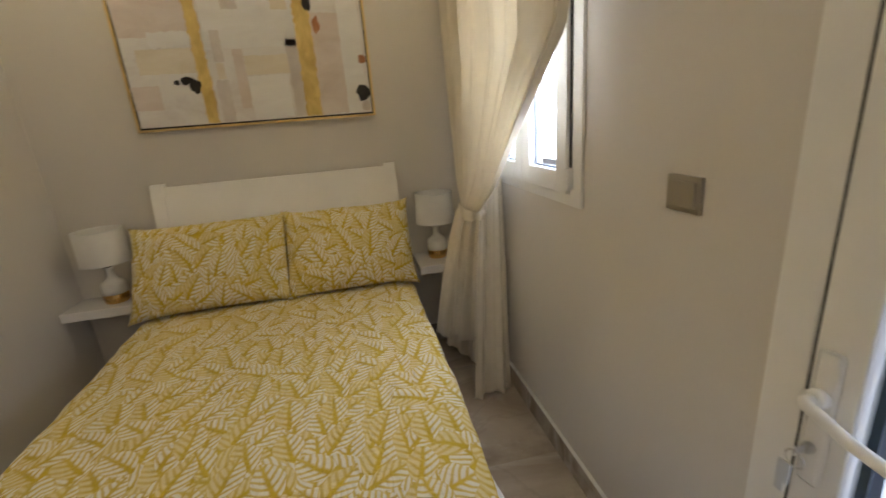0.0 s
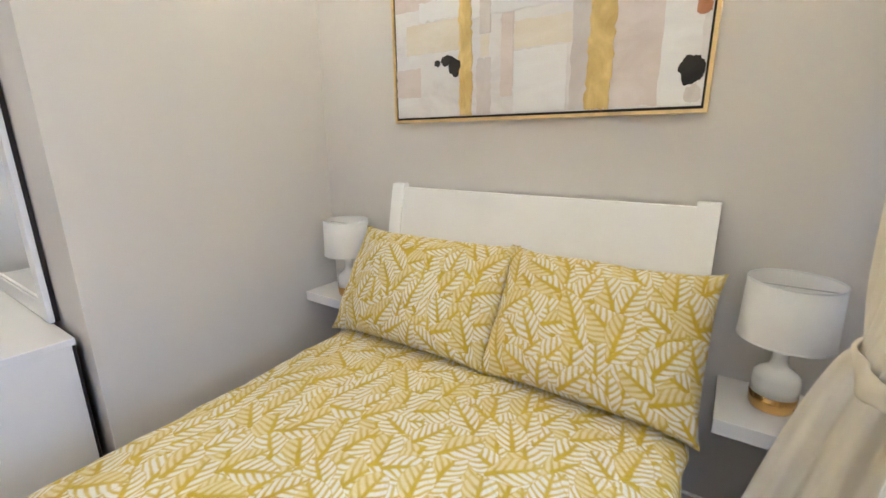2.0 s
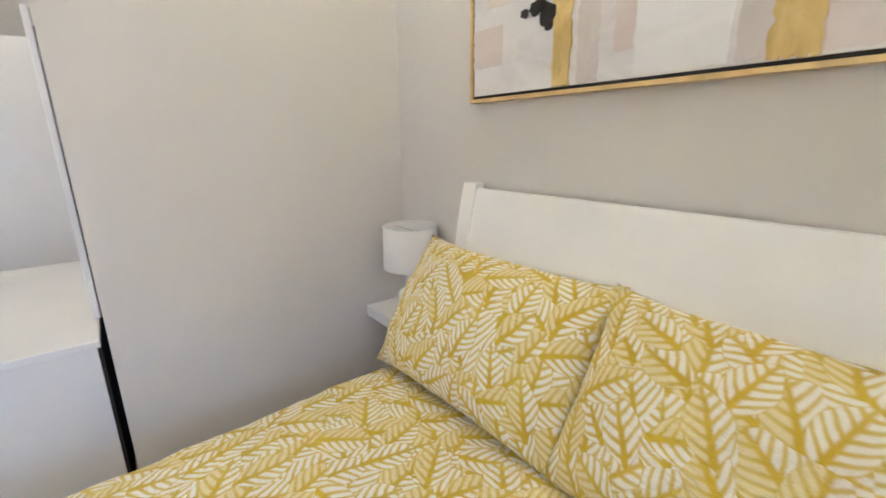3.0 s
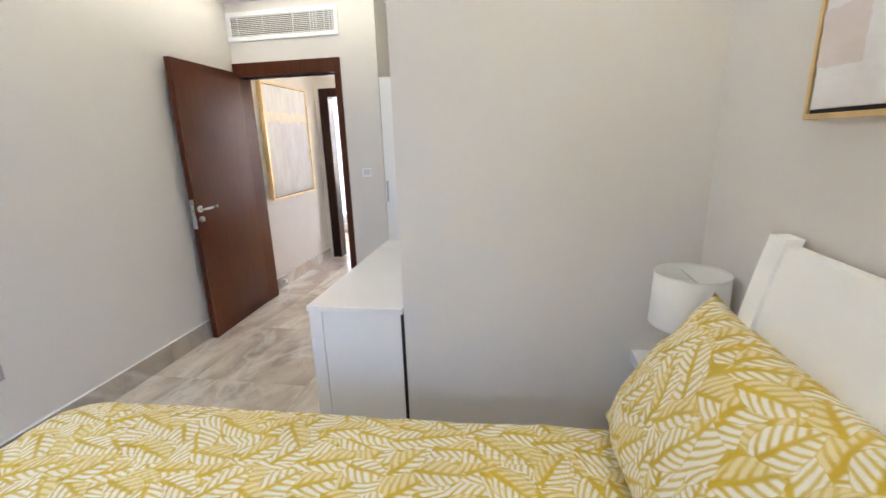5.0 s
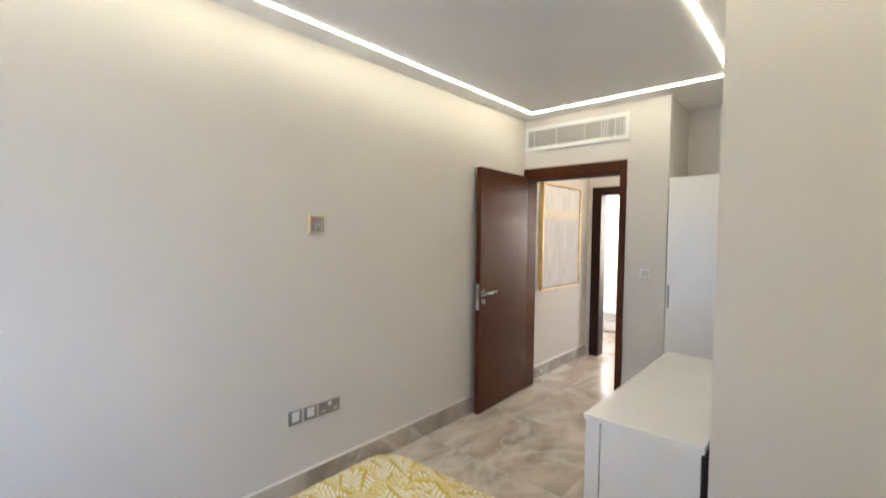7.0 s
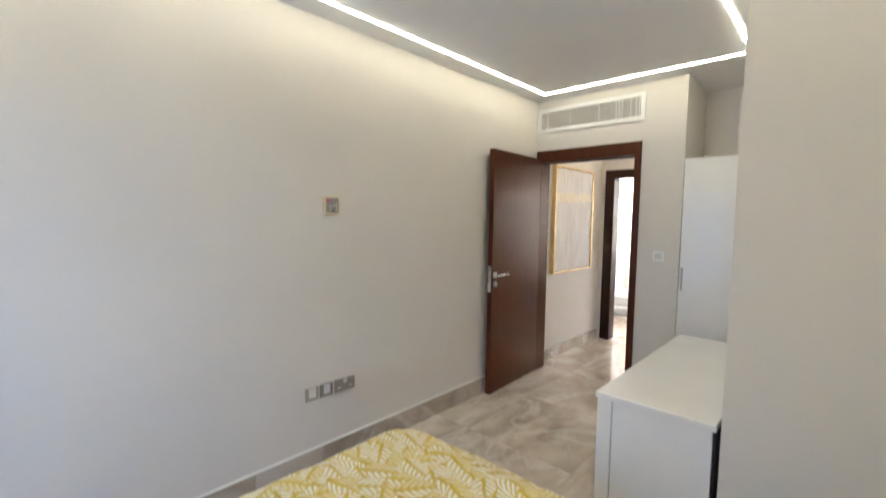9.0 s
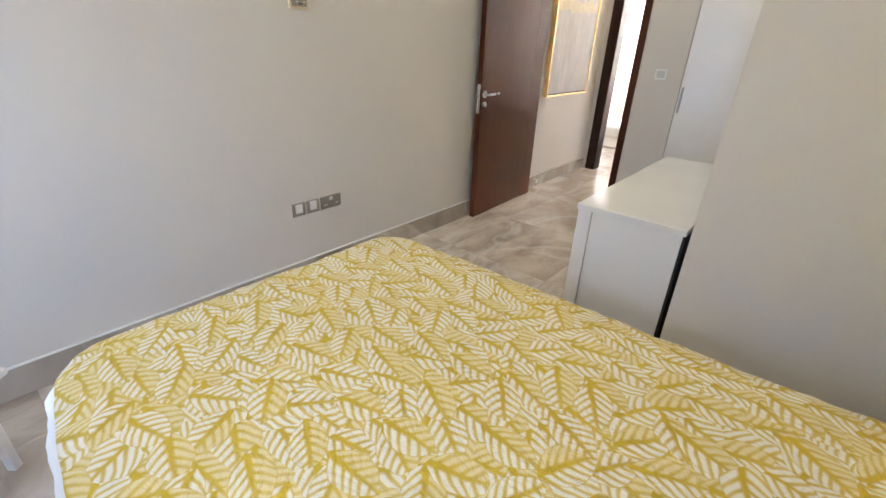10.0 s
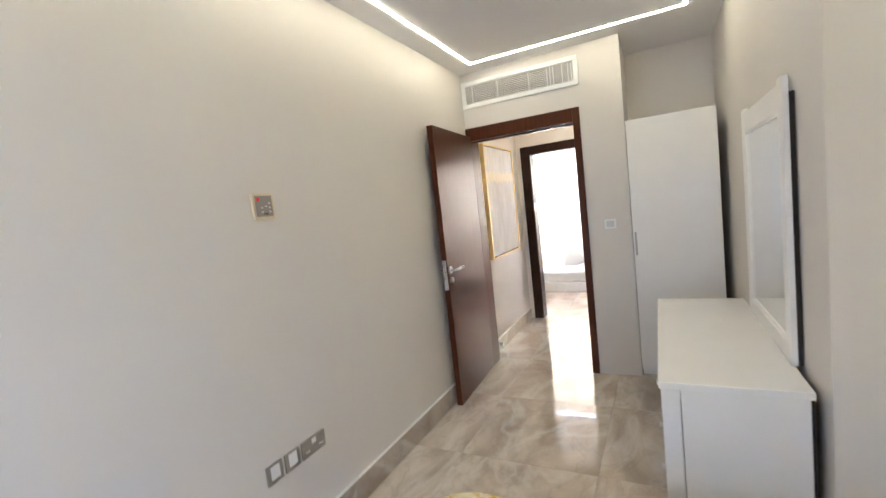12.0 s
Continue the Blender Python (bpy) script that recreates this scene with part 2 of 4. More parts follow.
CERAMIC = plain("white_ceramic", (0.84, 0.82, 0.78), 0.12, vary=0.02, coat=0.5, bumpy=0.0)
SHADE = cloth("lampshade_linen", (0.90, 0.88, 0.85), 0.9, 0.2)
SHEER = cloth("curtain_sheer", (0.94, 0.87, 0.73), 0.85, 0.30)
SHEET = cloth("white_sheet", (0.84, 0.84, 0.82), 0.85)
LEAF = leaf_cloth("leaf_print_cotton", 0.0, 1.16)
LEAF_PILLOW = leaf_cloth("leaf_print_pillow", 3.4, 1.08)
GLASS = clear_glass("window_glass")
LED = glowing("led_diffuser", (1.0, 0.905, 0.54), 25.5)
# glow of the assumed hall lamp, strength set to brighten the hall
FILL_HALL = glowing("hall_fill_diffuser", (1.0, 0.84, 0.48), 30.0)
MIRROR, _nt, _p = nodes_of("mirror_glass")
_p.inputs["Base Color"].default_value = (0.90, 0.91, 0.90, 1)
_p.inputs["Metallic"].default_value, _p.inputs["Roughness"].default_value = 1.0, 0.015
# near-black colour for the shade in the gaps behind dresser and mirror
GAP_SHADE = plain("gap_shade_board", (0.022, 0.015, 0.012), 0.8)
RUBBER = plain("dark_blue_seal", (0.02, 0.05, 0.09), 0.5)
KEEPER = plain("beige_plastic", (0.72, 0.60, 0.38), 0.4)
GREYPAD = plain("grey_plastic", (0.33, 0.30, 0.27), 0.35, 0.3)
RED = plain("red_print", (0.75, 0.05, 0.04), 0.4)

# ---- building helpers ----
ORIGIN = {}


def thing(name, at, label="", category="", group="", kind=""):
    e = new(name)
    e.location = at
    e.empty_display_size = 0.1
    ORIGIN[e.name] = Vector(at)
    return tagged(e, label, category, group, kind)


def part(name, bm, material, parent=None, label="", smooth=False):
    """Links bm, built in world metres, as one mesh object under parent."""
    me = bpy.data.meshes.new(name)
    o = ORIGIN.get(parent.name, Vector()) if parent else Vector()
    bmesh.ops.translate(bm, verts=bm.verts, vec=-o)
    if smooth:
        for f in bm.faces:
            f.smooth = True
    bm.to_mesh(me)
    bm.free()
    me.materials.append(material)
    ob = new(name, me)
    ORIGIN[ob.name] = o
    if parent:
        ob.parent = parent
    if label:
        ob["label"] = label
    return ob


def box(x0, x1, y0, y1, z0, z1, bevel=0.0, bm=None, seg=2):
    own = bmesh.new()
    bmesh.ops.create_cube(own, size=1.0)
    for v in own.verts:
        v.co = Vector(((x0 + x1) / 2 + v.co.x * (x1 - x0), (y0 + y1) / 2 + v.co.y * (y1 - y0), (z0 + z1) / 2 + v.co.z * (z1 - z0)))
    if bevel:
        bmesh.ops.bevel(own, geom=own.edges[:], offset=bevel, segments=seg, affect="EDGES", profile=0.6)
    if bm is None:
        return own
    me = bpy.data.meshes.new("tmp")
    own.to_mesh(me)
    own.free()
    bm.from_mesh(me)
    bpy.data.meshes.remove(me)
    return bm


def boxes(*specs, bevel=0.0):
    bm = bmesh.new()
    for s in specs:
        box(*s, bevel=bevel, bm=bm)
    return bm


def turned(profile, cx, cy, n=40):
    """A turned body from (radius, z) pairs."""
    bm = bmesh.new()
    rings = []
    for r, z in profile:
        rings.append([bm.verts.new((cx + r * math.cos(2 * math.pi * i / n), cy + r * math.sin(2 * math.pi * i / n), z)) for i in range(n)])
    for a, b in zip(rings, rings[1:]):
        for i in range(n):
            bm.faces.new((a[i], a[(i + 1) % n], b[(i + 1) % n], b[i]))
    return bm


def tube(points, radius, n=12, caps=True):
    bm = bmesh.new()
    rings = []
    pts = [Vector(p) for p in points]
    for i, p in enumerate(pts):
        d = (pts[min(i + 1, len(pts) - 1)] - pts[max(i - 1, 0)]).normalized()
        side = d.cross(Vector((0, 0, 1)))
        side = side.normalized() if side.length > 1e-4 else Vector((1, 0, 0))
        up = side.cross(d)
        rings.append([bm.verts.new(p + radius * (math.cos(2 * math.pi * k / n) * side + math.sin(2 * math.pi * k / n) * up)) for k in range(n)])
    for a, b in zip(rings, rings[1:]):
        for k in range(n):
            bm.faces.new((a[k], a[(k + 1) % n], b[(k + 1) % n], b[k]))
    if caps:
        bm.faces.new(rings[0][::-1])
        bm.faces.new(rings[-1])
    return bm


def sheet(nu, nv, fn, uv=None):
    """A grid surface from fn(s, t) with s, t in 0..1; uv(s, t) in metres."""
    bm = bmesh.new()
    g = [[bm.verts.new(fn(i / nu, j / nv)) for i in range(nu + 1)] for j in range(nv + 1)]
    lay = bm.loops.layers.uv.new("UVMap") if uv else None
    for j in range(nv):
        for i in range(nu):
            f = bm.faces.new((g[j][i], g[j][i + 1], g[j + 1][i + 1], g[j + 1][i]))
            f.smooth = True
            if uv:
                for l, (a, b) in zip(f.loops, ((i, j), (i + 1, j), (i + 1, j + 1), (i, j + 1))):
                    l[lay].uv = uv(a / nu, b / nv)
    return bm


def structure(name, bm, material, label=""):
    return tagged(part(name, bm, material), label, "", "", "structure")


# ---- large structure ----
XE, XP, XW, YN, YM, YS, ZC = 0.825, -1.51, -3.44, 5.0, 3.822, 1.87, 2.65
YV = 3.171                           # south side of the wardrobe niche
WIN = (3.70, 4.38, 1.22, 2.25)       # window hole in the east wall: y0, y1, z0, z1
GD = (2.03, 2.90, 2.14)              # balcony door hole: y0, y1, top
RD = (1.885, 2.828, 2.10)              # room door hole in the west wall
HD = (1.97, 2.90, 2.07)              # hall end door hole
XH, YSH = -5.075, 1.83

structure("wall_east", boxes((XE, XE + 0.2, YS, GD[0], 0, ZC), (XE, XE + 0.2, GD[0], GD[1], GD[2], ZC),
                             (XE, XE + 0.2, GD[1], WIN[0], 0, ZC), (XE, XE + 0.2, WIN[0], WIN[1], 0, WIN[2]),
                             (XE, XE + 0.2, WIN[0], WIN[1], WIN[3], ZC), (XE, XE + 0.2, WIN[1], YN, 0, ZC)), WALL,
          "warm off-white painted wall with window and balcony door")
structure("wall_north", box(XP - 0.2, XE + 0.2, YN, YN + 0.2, 0, ZC), WALL, "warm off-white wall behind the bed")
structure("wall_partition", box(XP - 0.2, XP, YM, YN, 0, ZC), WALL, "off-white wall beside the bed")
structure("wall_north_west", box(XW - 0.77, XP - 0.2, YM, YM + 0.2, 0, ZC), WALL, "off-white wall behind the dresser")
structure("wall_west", boxes((XW - 0.17, XW, YSH, RD[0], 0, ZC), (XW - 0.17, XW, RD[0], RD[1], RD[2], ZC), (XW - 0.17, XW, RD[1], YV, 0, ZC)),
          WALL, "off-white wall with the room door and vent")
structure("wall_niche_side", box(XH, XW - 0.17, YV - 0.148, YV, 0, ZC), WALL)
structure("wall_niche_back", box(XW - 0.77, XW - 0.60, YV, YM, 0, ZC), WALL, "back of the wardrobe niche")
structure("wall_south", box(XW, XE + 0.2, YS - 0.2, YS, 0, ZC), WALL, "plain off-white wall with sockets")
structure("wall_south_hall", box(XH - 0.15, XW, YSH - 0.2, YSH, 0, ZC), WALL, "cream hall wall")
structure("wall_hall_end", boxes((XH - 0.15, XH, YSH, HD[0], 0, ZC), (XH - 0.15, XH, HD[0], HD[1], HD[2], ZC), (XH - 0.15, XH, HD[1], 4.4, 0, ZC)), WALL,
          "hall end wall with a dark door frame")
structure("wall_far_south", box(-8.2, XH - 0.15, 0.4, 0.6, 0, ZC), WALL)
structure("wall_far_east", box(XH - 0.15, XH, 0.6, YSH - 0.2, 0, ZC), WALL)
structure("wall_far_north", box(-8.2, XH - 0.15, 4.4, 4.6, 0, ZC), WALL)
structure("wall_far_west", boxes((-8.2, -8.0, 0.4, 1.2, 0, ZC), (-8.2, -8.0, 1.2, 4.0, 2.45, ZC), (-8.2, -8.0, 4.0, 4.6, 0, ZC), (-8.2, -8.0, 1.2, 4.0, 0, 0.08)), WALL)
structure("ceiling", boxes((XW - 0.17, XE + 0.2, YS - 0.2, YM + 0.2, ZC, ZC + 0.12), (XP - 0.2, XE + 0.2, YM + 0.2, YN + 0.2, ZC, ZC + 0.12),
                           (XW - 0.77, XW - 0.17, YV, YM + 0.2, ZC, ZC + 0.12)), CEIL, "matt white ceiling")
structure("ceiling_hall", boxes((XH, XW - 0.17, YSH, YV - 0.148, 2.40, 2.55), (-8.2, XH, 0.4, 4.6, ZC, ZC + 0.12)), CEIL, "white hall ceiling")
floor = structure("floor", boxes((-8.2, XE + 0.2, 0.4, YN + 0.2, -0.16, -0.008)), GROUT, "polished grey-beige marble tile floor")
structure("ground", box(-60, 60, -60, 60, -0.45, -0.30), plain("pale_paving", (0.42, 0.40, 0.37), 0.8, vary=0.1, scale=0.4), "pale paving outside")

# skirting with a pale bead on top
SKH = 0.125


def skirting(name, x0, x1, y0, y1, SKH=0.125):
    along_x = x1 - x0 > y1 - y0
    e = 0.002
    core = (x0, x1, y0 + e, y1 - e) if along_x else (x0 + e, x1 - e, y0, y1)
    s = structure(name, box(*core, 0.0, SKH - 0.001), GROUT, "grey marble skirting with a pale top bead")
    a, end = (x0, x1) if along_x else (y0, y1)
    while a < end - 0.02:
        b = min(a + 0.40, end)
        span = (a + 0.0008, b - 0.0008)
        part("skirting_tile", box(*(span + (y0, y1) if along_x else (x0, x1) + span), 0.0, SKH, 0.001, seg=1), SKIRT, s)
        a = b
    part("caulk_bead", box(x0, x1, y0, y1, SKH, SKH + 0.006, 0.001), CAULK, s)
    return s


skirting("baseboard_south", XW, XE, YS, YS + 0.014, 0.140)
skirting("baseboard_hall", XH, XW - 0.17, YSH, YSH + 0.014)
skirting("baseboard_east", XE - 0.014, XE, 2.93, YN, 0.105)
skirting("baseboard_north", XP, XE - 0.014, YN - 0.014, YN)
skirting("baseboard_partition", XP, XP + 0.014, YM, YN - 0.014)
skirting("baseboard_north_west", XW, XP, YM - 0.014, YM)

# ---- room door (open) and its frame ----
frame_1 = tagged(part("door_frame_room", boxes((XW, XW + 0.016, RD[1] - 0.03, 2.852, 0, 2.18), (XW, XW + 0.016, 1.872, RD[0] + 0.03, 0, 2.18),
                                           (XW, XW + 0.016, RD[0] + 0.03, RD[1] - 0.03, 2.07, 2.18), bevel=0.003), WENGE),
                 "dark reddish-brown wooden door frame", "", "", "structure")
part("jamb", boxes((XW - 0.17, XW, RD[1] - 0.03, RD[1], 0, RD[2]), (XW - 0.17, XW, RD[0], RD[0] + 0.03, 0, RD[2]),
                   (XW - 0.17, XW, RD[0] + 0.03, RD[1] - 0.03, RD[2] - 0.03, RD[2])), WENGE, frame_1)
part("seal", boxes((XW - 0.06, XW - 0.05, RD[0] + 0.03, RD[1] - 0.03, RD[2] - 0.04, RD[2] - 0.03),
                   (XW - 0.06, XW - 0.05, RD[1] - 0.04, RD[1] - 0.03, 0, RD[2] - 0.04)), BLACK, frame_1)

HX, HY = XW + 0.02, 1.918     # hinge
FX, FY = -2.610, 1.957         # free edge


def on_leaf(d, off, z):
    """d along the leaf from the hinge, off from its face into the room."""
    ux, uy = FX - HX, FY - HY
    n = math.hypot(ux, uy)
    ux, uy = ux / n, uy / n
    return Vector((HX + ux * d - uy * off, HY + uy * d + ux * off, z))


LEAF_W = math.hypot(FX - HX, FY - HY)


def leaf_box(d0, d1, o0, o1, z0, z1, bevel=0.0):
    bm = box(d0, d1, o0, o1, z0, z1, bevel)
    for v in bm.verts:
        v.co = on_leaf(v.co.x, v.co.y, v.co.z)
    return bm


door_1 = tagged(part("door_1", leaf_box(0, LEAF_W, -0.04, 0.004, 0.008, 2.103, 0.003), WENGE),
                "open dark brown wooden door with steel lever handle", "door", "", "structure")
part("lock_plate", leaf_box(LEAF_W, LEAF_W + 0.003, -0.034, -0.004, 0.90, 1.12), STEEL, door_1, "bright steel lock faceplate")
hd = LEAF_W - 0.042
part("door_handle", tube([on_leaf(hd, 0.004, 1.045), on_leaf(hd, 0.05, 1.045), on_leaf(hd - 0.012, 0.06, 1.045), on_leaf(hd - 0.13, 0.06, 1.047)], 0.009), STEEL, door_1,
                "steel lever handle", True)
rose = bmesh.new()
bmesh.ops.create_cone(rose, cap_ends=True, segments=28, radius1=0.027, radius2=0.025, depth=0.01)
bmesh.ops.rotate(rose, verts=rose.verts, matrix=Matrix.Rotation(radians(90), 3, "X"))
bmesh.ops.translate(rose, verts=rose.verts, vec=on_leaf(hd, 0.009, 1.045))
part("rose", rose, STEEL, door_1)
rose = bmesh.new()
bmesh.ops.create_cone(rose, cap_ends=True, segments=28, radius1=0.025, radius2=0.022, depth=0.014)
bmesh.ops.rotate(rose, verts=rose.verts, matrix=Matrix.Rotation(radians(90), 3, "X"))
bmesh.ops.translate(rose, verts=rose.verts, vec=on_leaf(hd, 0.011, 0.965))
part("lock_cylinder", rose, STEEL, door_1)
part("door_handle_back", tube([on_leaf(hd, -0.04, 1.045), on_leaf(hd, -0.065, 1.045), on_leaf(hd - 0.12, -0.065, 1.047)], 0.009), STEEL, door_1, "", True)
part("knob_edge", tube([on_leaf(LEAF_W + 0.003, -0.02, 1.03), on_leaf(LEAF_W + 0.012, -0.02, 1.03)], 0.007), STEEL, door_1)

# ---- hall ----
# hall-end frame takes the wood darkened for its backlit side
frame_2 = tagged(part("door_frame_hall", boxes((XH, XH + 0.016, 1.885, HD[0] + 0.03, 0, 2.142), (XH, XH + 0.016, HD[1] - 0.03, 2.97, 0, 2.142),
                                           (XH, XH + 0.016, HD[0] + 0.03, HD[1] - 0.03, 2.04, 2.142), bevel=0.003), WENGE_BACKLIT),
                 "wooden door frame at the hall end, colour darkened as backlit", "", "", "structure")
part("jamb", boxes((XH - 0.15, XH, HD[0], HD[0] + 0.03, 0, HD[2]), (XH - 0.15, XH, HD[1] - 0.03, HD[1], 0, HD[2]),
                   (XH - 0.15, XH, HD[0] + 0.03, HD[1] - 0.03, HD[2] - 0.03, HD[2])), WENGE_BACKLIT, frame_2)


def canvas_mat(name, stops, scale, stretch):
    m, nt, p = nodes_of(name)
    mp = nt.nodes.new("ShaderNodeMapping")
    mp.inputs["Scale"].default_value = stretch
    link(nt, coords(nt), mp.inputs["Vector"])
    n = tex_noise(nt, scale, 7, mp.outputs[0], 0.6, 0.8)
    link(nt, ramp(nt, n, stops), p.inputs["Base Color"])
    p.inputs["Roughness"].default_value = 0.7
    bump(nt, p, tex_noise(nt, 140, 3, coords(nt)), 0.25, 0.002)
    return m


PAINT_PALE = canvas_mat("painted_canvas_pale", [(0.3, (0.62, 0.57, 0.55)), (0.5, (0.74, 0.71, 0.69)), (0.7, (0.80, 0.78, 0.76))], 3.0, (1, 1, 2))
PAINT_PINK = canvas_mat("painted_blush", [(0.3, (0.61, 0.51, 0.46)), (0.7, (0.73, 0.65, 0.61))], 4.0, (1, 1, 2))
PAINT_TAUPE = canvas_mat("painted_taupe", [(0.3, (0.54, 0.48, 0.45)), (0.7, (0.67, 0.62, 0.59))], 6.0, (2, 1, 1))
PAINT_CREAM = canvas_mat("painted_cream", [(0.3, (0.66, 0.58, 0.45)), (0.7, (0.76, 0.70, 0.61))], 4.0, (1, 1, 2))
PAINT_WHITE = canvas_mat("painted_white", [(0.3, (0.74, 0.72, 0.71)), (0.7, (0.82, 0.81, 0.80))], 4.0, (1, 1, 3))
PAINT_BLACK = canvas_mat("painted_black", [(0.3, (0.010, 0.008, 0.008)), (0.7, (0.035, 0.028, 0.024))], 9.0, (1, 1, 1))
PAINT_RUST = canvas_mat("painted_rust", [(0.3, (0.36, 0.12, 0.04)), (0.7, (0.55, 0.30, 0.16))], 9.0, (1, 1, 1))
PAINT_HALL = canvas_mat("painted_hall_canvas", [(0.3, (0.56, 0.53, 0.51)), (0.55, (0.66, 0.64, 0.63)), (0.75, (0.74, 0.71, 0.66))], 3.0, (5, 1, 1))
PAINT_OCHRE = canvas_mat("painted_ochre", [(0.3, (0.68, 0.59, 0.42)), (0.7, (0.80, 0.75, 0.66))], 8.0, (4, 1, 1))
GOLD_PAINT = canvas_mat("gold_paint_streak", [(0.3, (0.50, 0.33, 0.09)), (0.6, (0.72, 0.54, 0.20)), (0.8, (0.80, 0.66, 0.36))], 16.0, (1, 1, 0.5))


def ragged(x0, x1, z0, z1, y, rough, seed, lean=0.0, n=14, thick=0.001, out=-1):
    """A flat paint patch with uneven edges on a canvas that faces the room along y."""
    rng = random.Random(seed)
    pts = []
    for i in range(n):
        pts.append((x0 + (x1 - x0) * i / n, z0 + rng.uniform(-rough, rough)))
    for i in range(n):
        pts.append((x1 + rng.uniform(-rough, rough), z0 + (z1 - z0) * i / n))
    for i in range(n):
        pts.append((x1 + (x0 - x1) * i / n, z1 + rng.uniform(-rough, rough)))
    for i in range(n):
        pts.append((x0 + rng.uniform(-rough, rough), z1 + (z0 - z1) * i / n))
    bm = bmesh.new()
    vs = [bm.verts.new((px + lean * (pz - z0), y, pz)) for px, pz in pts]
    bm.faces.new(vs)
    ext = bmesh.ops.extrude_face_region(bm, geom=bm.faces[:])
    for v in ext["geom"]:
        if isinstance(v, bmesh.types.BMVert):
            v.co.y += out * thick
    bmesh.ops.recalc_face_normals(bm, faces=bm.faces)
    return bm


def blot(x0, x1, z0, z1, y, seed):
    """A rounded smear of paint with an uneven rim, clipped to its box."""
    bm = bmesh.new()
    cx, cz, rx, rz = (x0 + x1) / 2, (z0 + z1) / 2, (x1 - x0) / 2, (z1 - z0) / 2
    ring = []
    for i in range(44):
        a = 2 * math.pi * i / 44
        k = 1.0 + 0.34 * noise.noise((math.cos(a) * 1.3 + seed, math.sin(a) * 1.3, 0)) + 0.16 * noise.noise((math.cos(a) * 5, math.sin(a) * 5 + seed, 2))
        ca, sa = math.cos(a), math.sin(a)
        sq = (abs(ca) ** 2.3 + abs(sa) ** 2.3) ** (-1 / 2.3)
        ring.append(bm.verts.new((min(cx + rx * ca * sq * k, PX1 - 0.02), y, cz + rz * sa * sq * k)))
    bm.faces.new(ring)
    ext = bmesh.ops.extrude_face_region(bm, geom=bm.faces[:])
    for v in ext["geom"]:
        if isinstance(v, bmesh.types.BMVert):
            v.co.y -= 0.0042
    bmesh.ops.recalc_face_normals(bm, faces=bm.faces)
    return bm


def picture_frame(x0, x1, z0, z1, y, out, w=0.012, d=0.04):
    """Thin box frame; out is -1 where the picture faces down the y axis."""
    a, b = sorted((y, y + out * d))
    return boxes((x0, x1, a, b, z0, z0 + w), (x0, x1, a, b, z1 - w, z1), (x0, x0 + w, a, b, z0 + w, z1 - w), (x1 - w, x1, a, b, z0 + w, z1 - w), bevel=0.001)


# picture over the bed
PX0, PX1, PZ0, PZ1, PY = -0.984, 0.262, 1.518, 2.36, YN
pic = thing("wall_picture", ((PX0 + PX1) / 2, PY, PZ0), "abstract painting in blush, white and gold, thin gold frame", "painting")
part("picture_frame", picture_frame(PX0, PX1, PZ0, PZ1, PY, -1), GOLD, pic, "thin gold frame")
# black fill paints the shade in the gap round the canvas
part("backing", box(PX0 + 0.012, PX1 - 0.012, PY - 0.033, PY, PZ0 + 0.012, PZ1 - 0.012), BLACK, pic, "black fill standing for the shade between frame and canvas")
part("canvas", box(PX0 + 0.019, PX1 - 0.019, PY - 0.038, PY - 0.033, PZ0 + 0.021, PZ1 - 0.019, 0.002), PAINT_PALE, pic)
CY = PY - 0.038
W_ = PX1 - PX0


def px(u):
    return PX0 + 0.019 + (W_ - 0.038) * u


def pz(v):
    return PZ0 + 0.028 + v * 0.985


for i, (u0, u1, v0, v1, mat, ro, th) in enumerate((
        (0.00, 0.285, 0.43, 0.80, PAINT_PINK, 0.004, 0.0006), (0.05, 0.275, 0.255, 0.375, PAINT_CREAM, 0.003, 0.0012),
        (0.11, 0.283, 0.38, 0.455, PAINT_WHITE, 0.005, 0.0018), (0.00, 0.110, 0.08, 0.20, PAINT_PINK, 0.003, 0.0006),
        (0.340, 0.394, -0.005, 0.21, PAINT_TAUPE, 0.004, 0.0006), (0.352, 0.391, 0.30, 0.455, PAINT_TAUPE, 0.003, 0.0030),
        (0.355, 0.385, 0.215, 0.295, PAINT_CREAM, 0.003, 0.0006), (0.429, 0.471, 0.06, 0.36, PAINT_PINK, 0.003, 0.0012),
        (0.473, 0.700, 0.23, 0.325, PAINT_CREAM, 0.004, 0.0006), (0.475, 0.645, 0.0, 0.222, PAINT_WHITE, 0.003, 0.0018),
        (0.655, 0.708, 0.0, 0.40, PAINT_TAUPE, 0.004, 0.0024), (0.325, 0.705, 0.365, 0.80, PAINT_WHITE, 0.005, 0.0024),
        (0.765, 0.895, 0.0, 0.52, PAINT_PINK, 0.004, 0.0006), (0.896, 0.985, 0.0, 0.62, PAINT_WHITE, 0.004, 0.0012),
        (0.42, 0.485, 0.55, 0.70, PAINT_TAUPE, 0.003, 0.0030), (0.62, 0.685, 0.54, 0.74, PAINT_CREAM, 0.004, 0.0030),
        (0.72, 0.985, 0.62, 0.80, PAINT_CREAM, 0.006, 0.0018))):
    part("paint_patch", ragged(px(u0), px(u1), pz(v0), pz(v1), CY, ro, 20 + i, 0.0, thick=th), mat, pic)
for i, (u0, u1, ln) in enumerate(((0.276, 0.324, -0.012), (0.703, 0.772, 0.008))):
    part("gold_streak", ragged(px(u0), px(u1), pz(-0.004), pz(0.80), CY, 0.0055, 60 + i, ln, 46, 0.0036), GOLD_PAINT, pic, "rough gold paint streak")
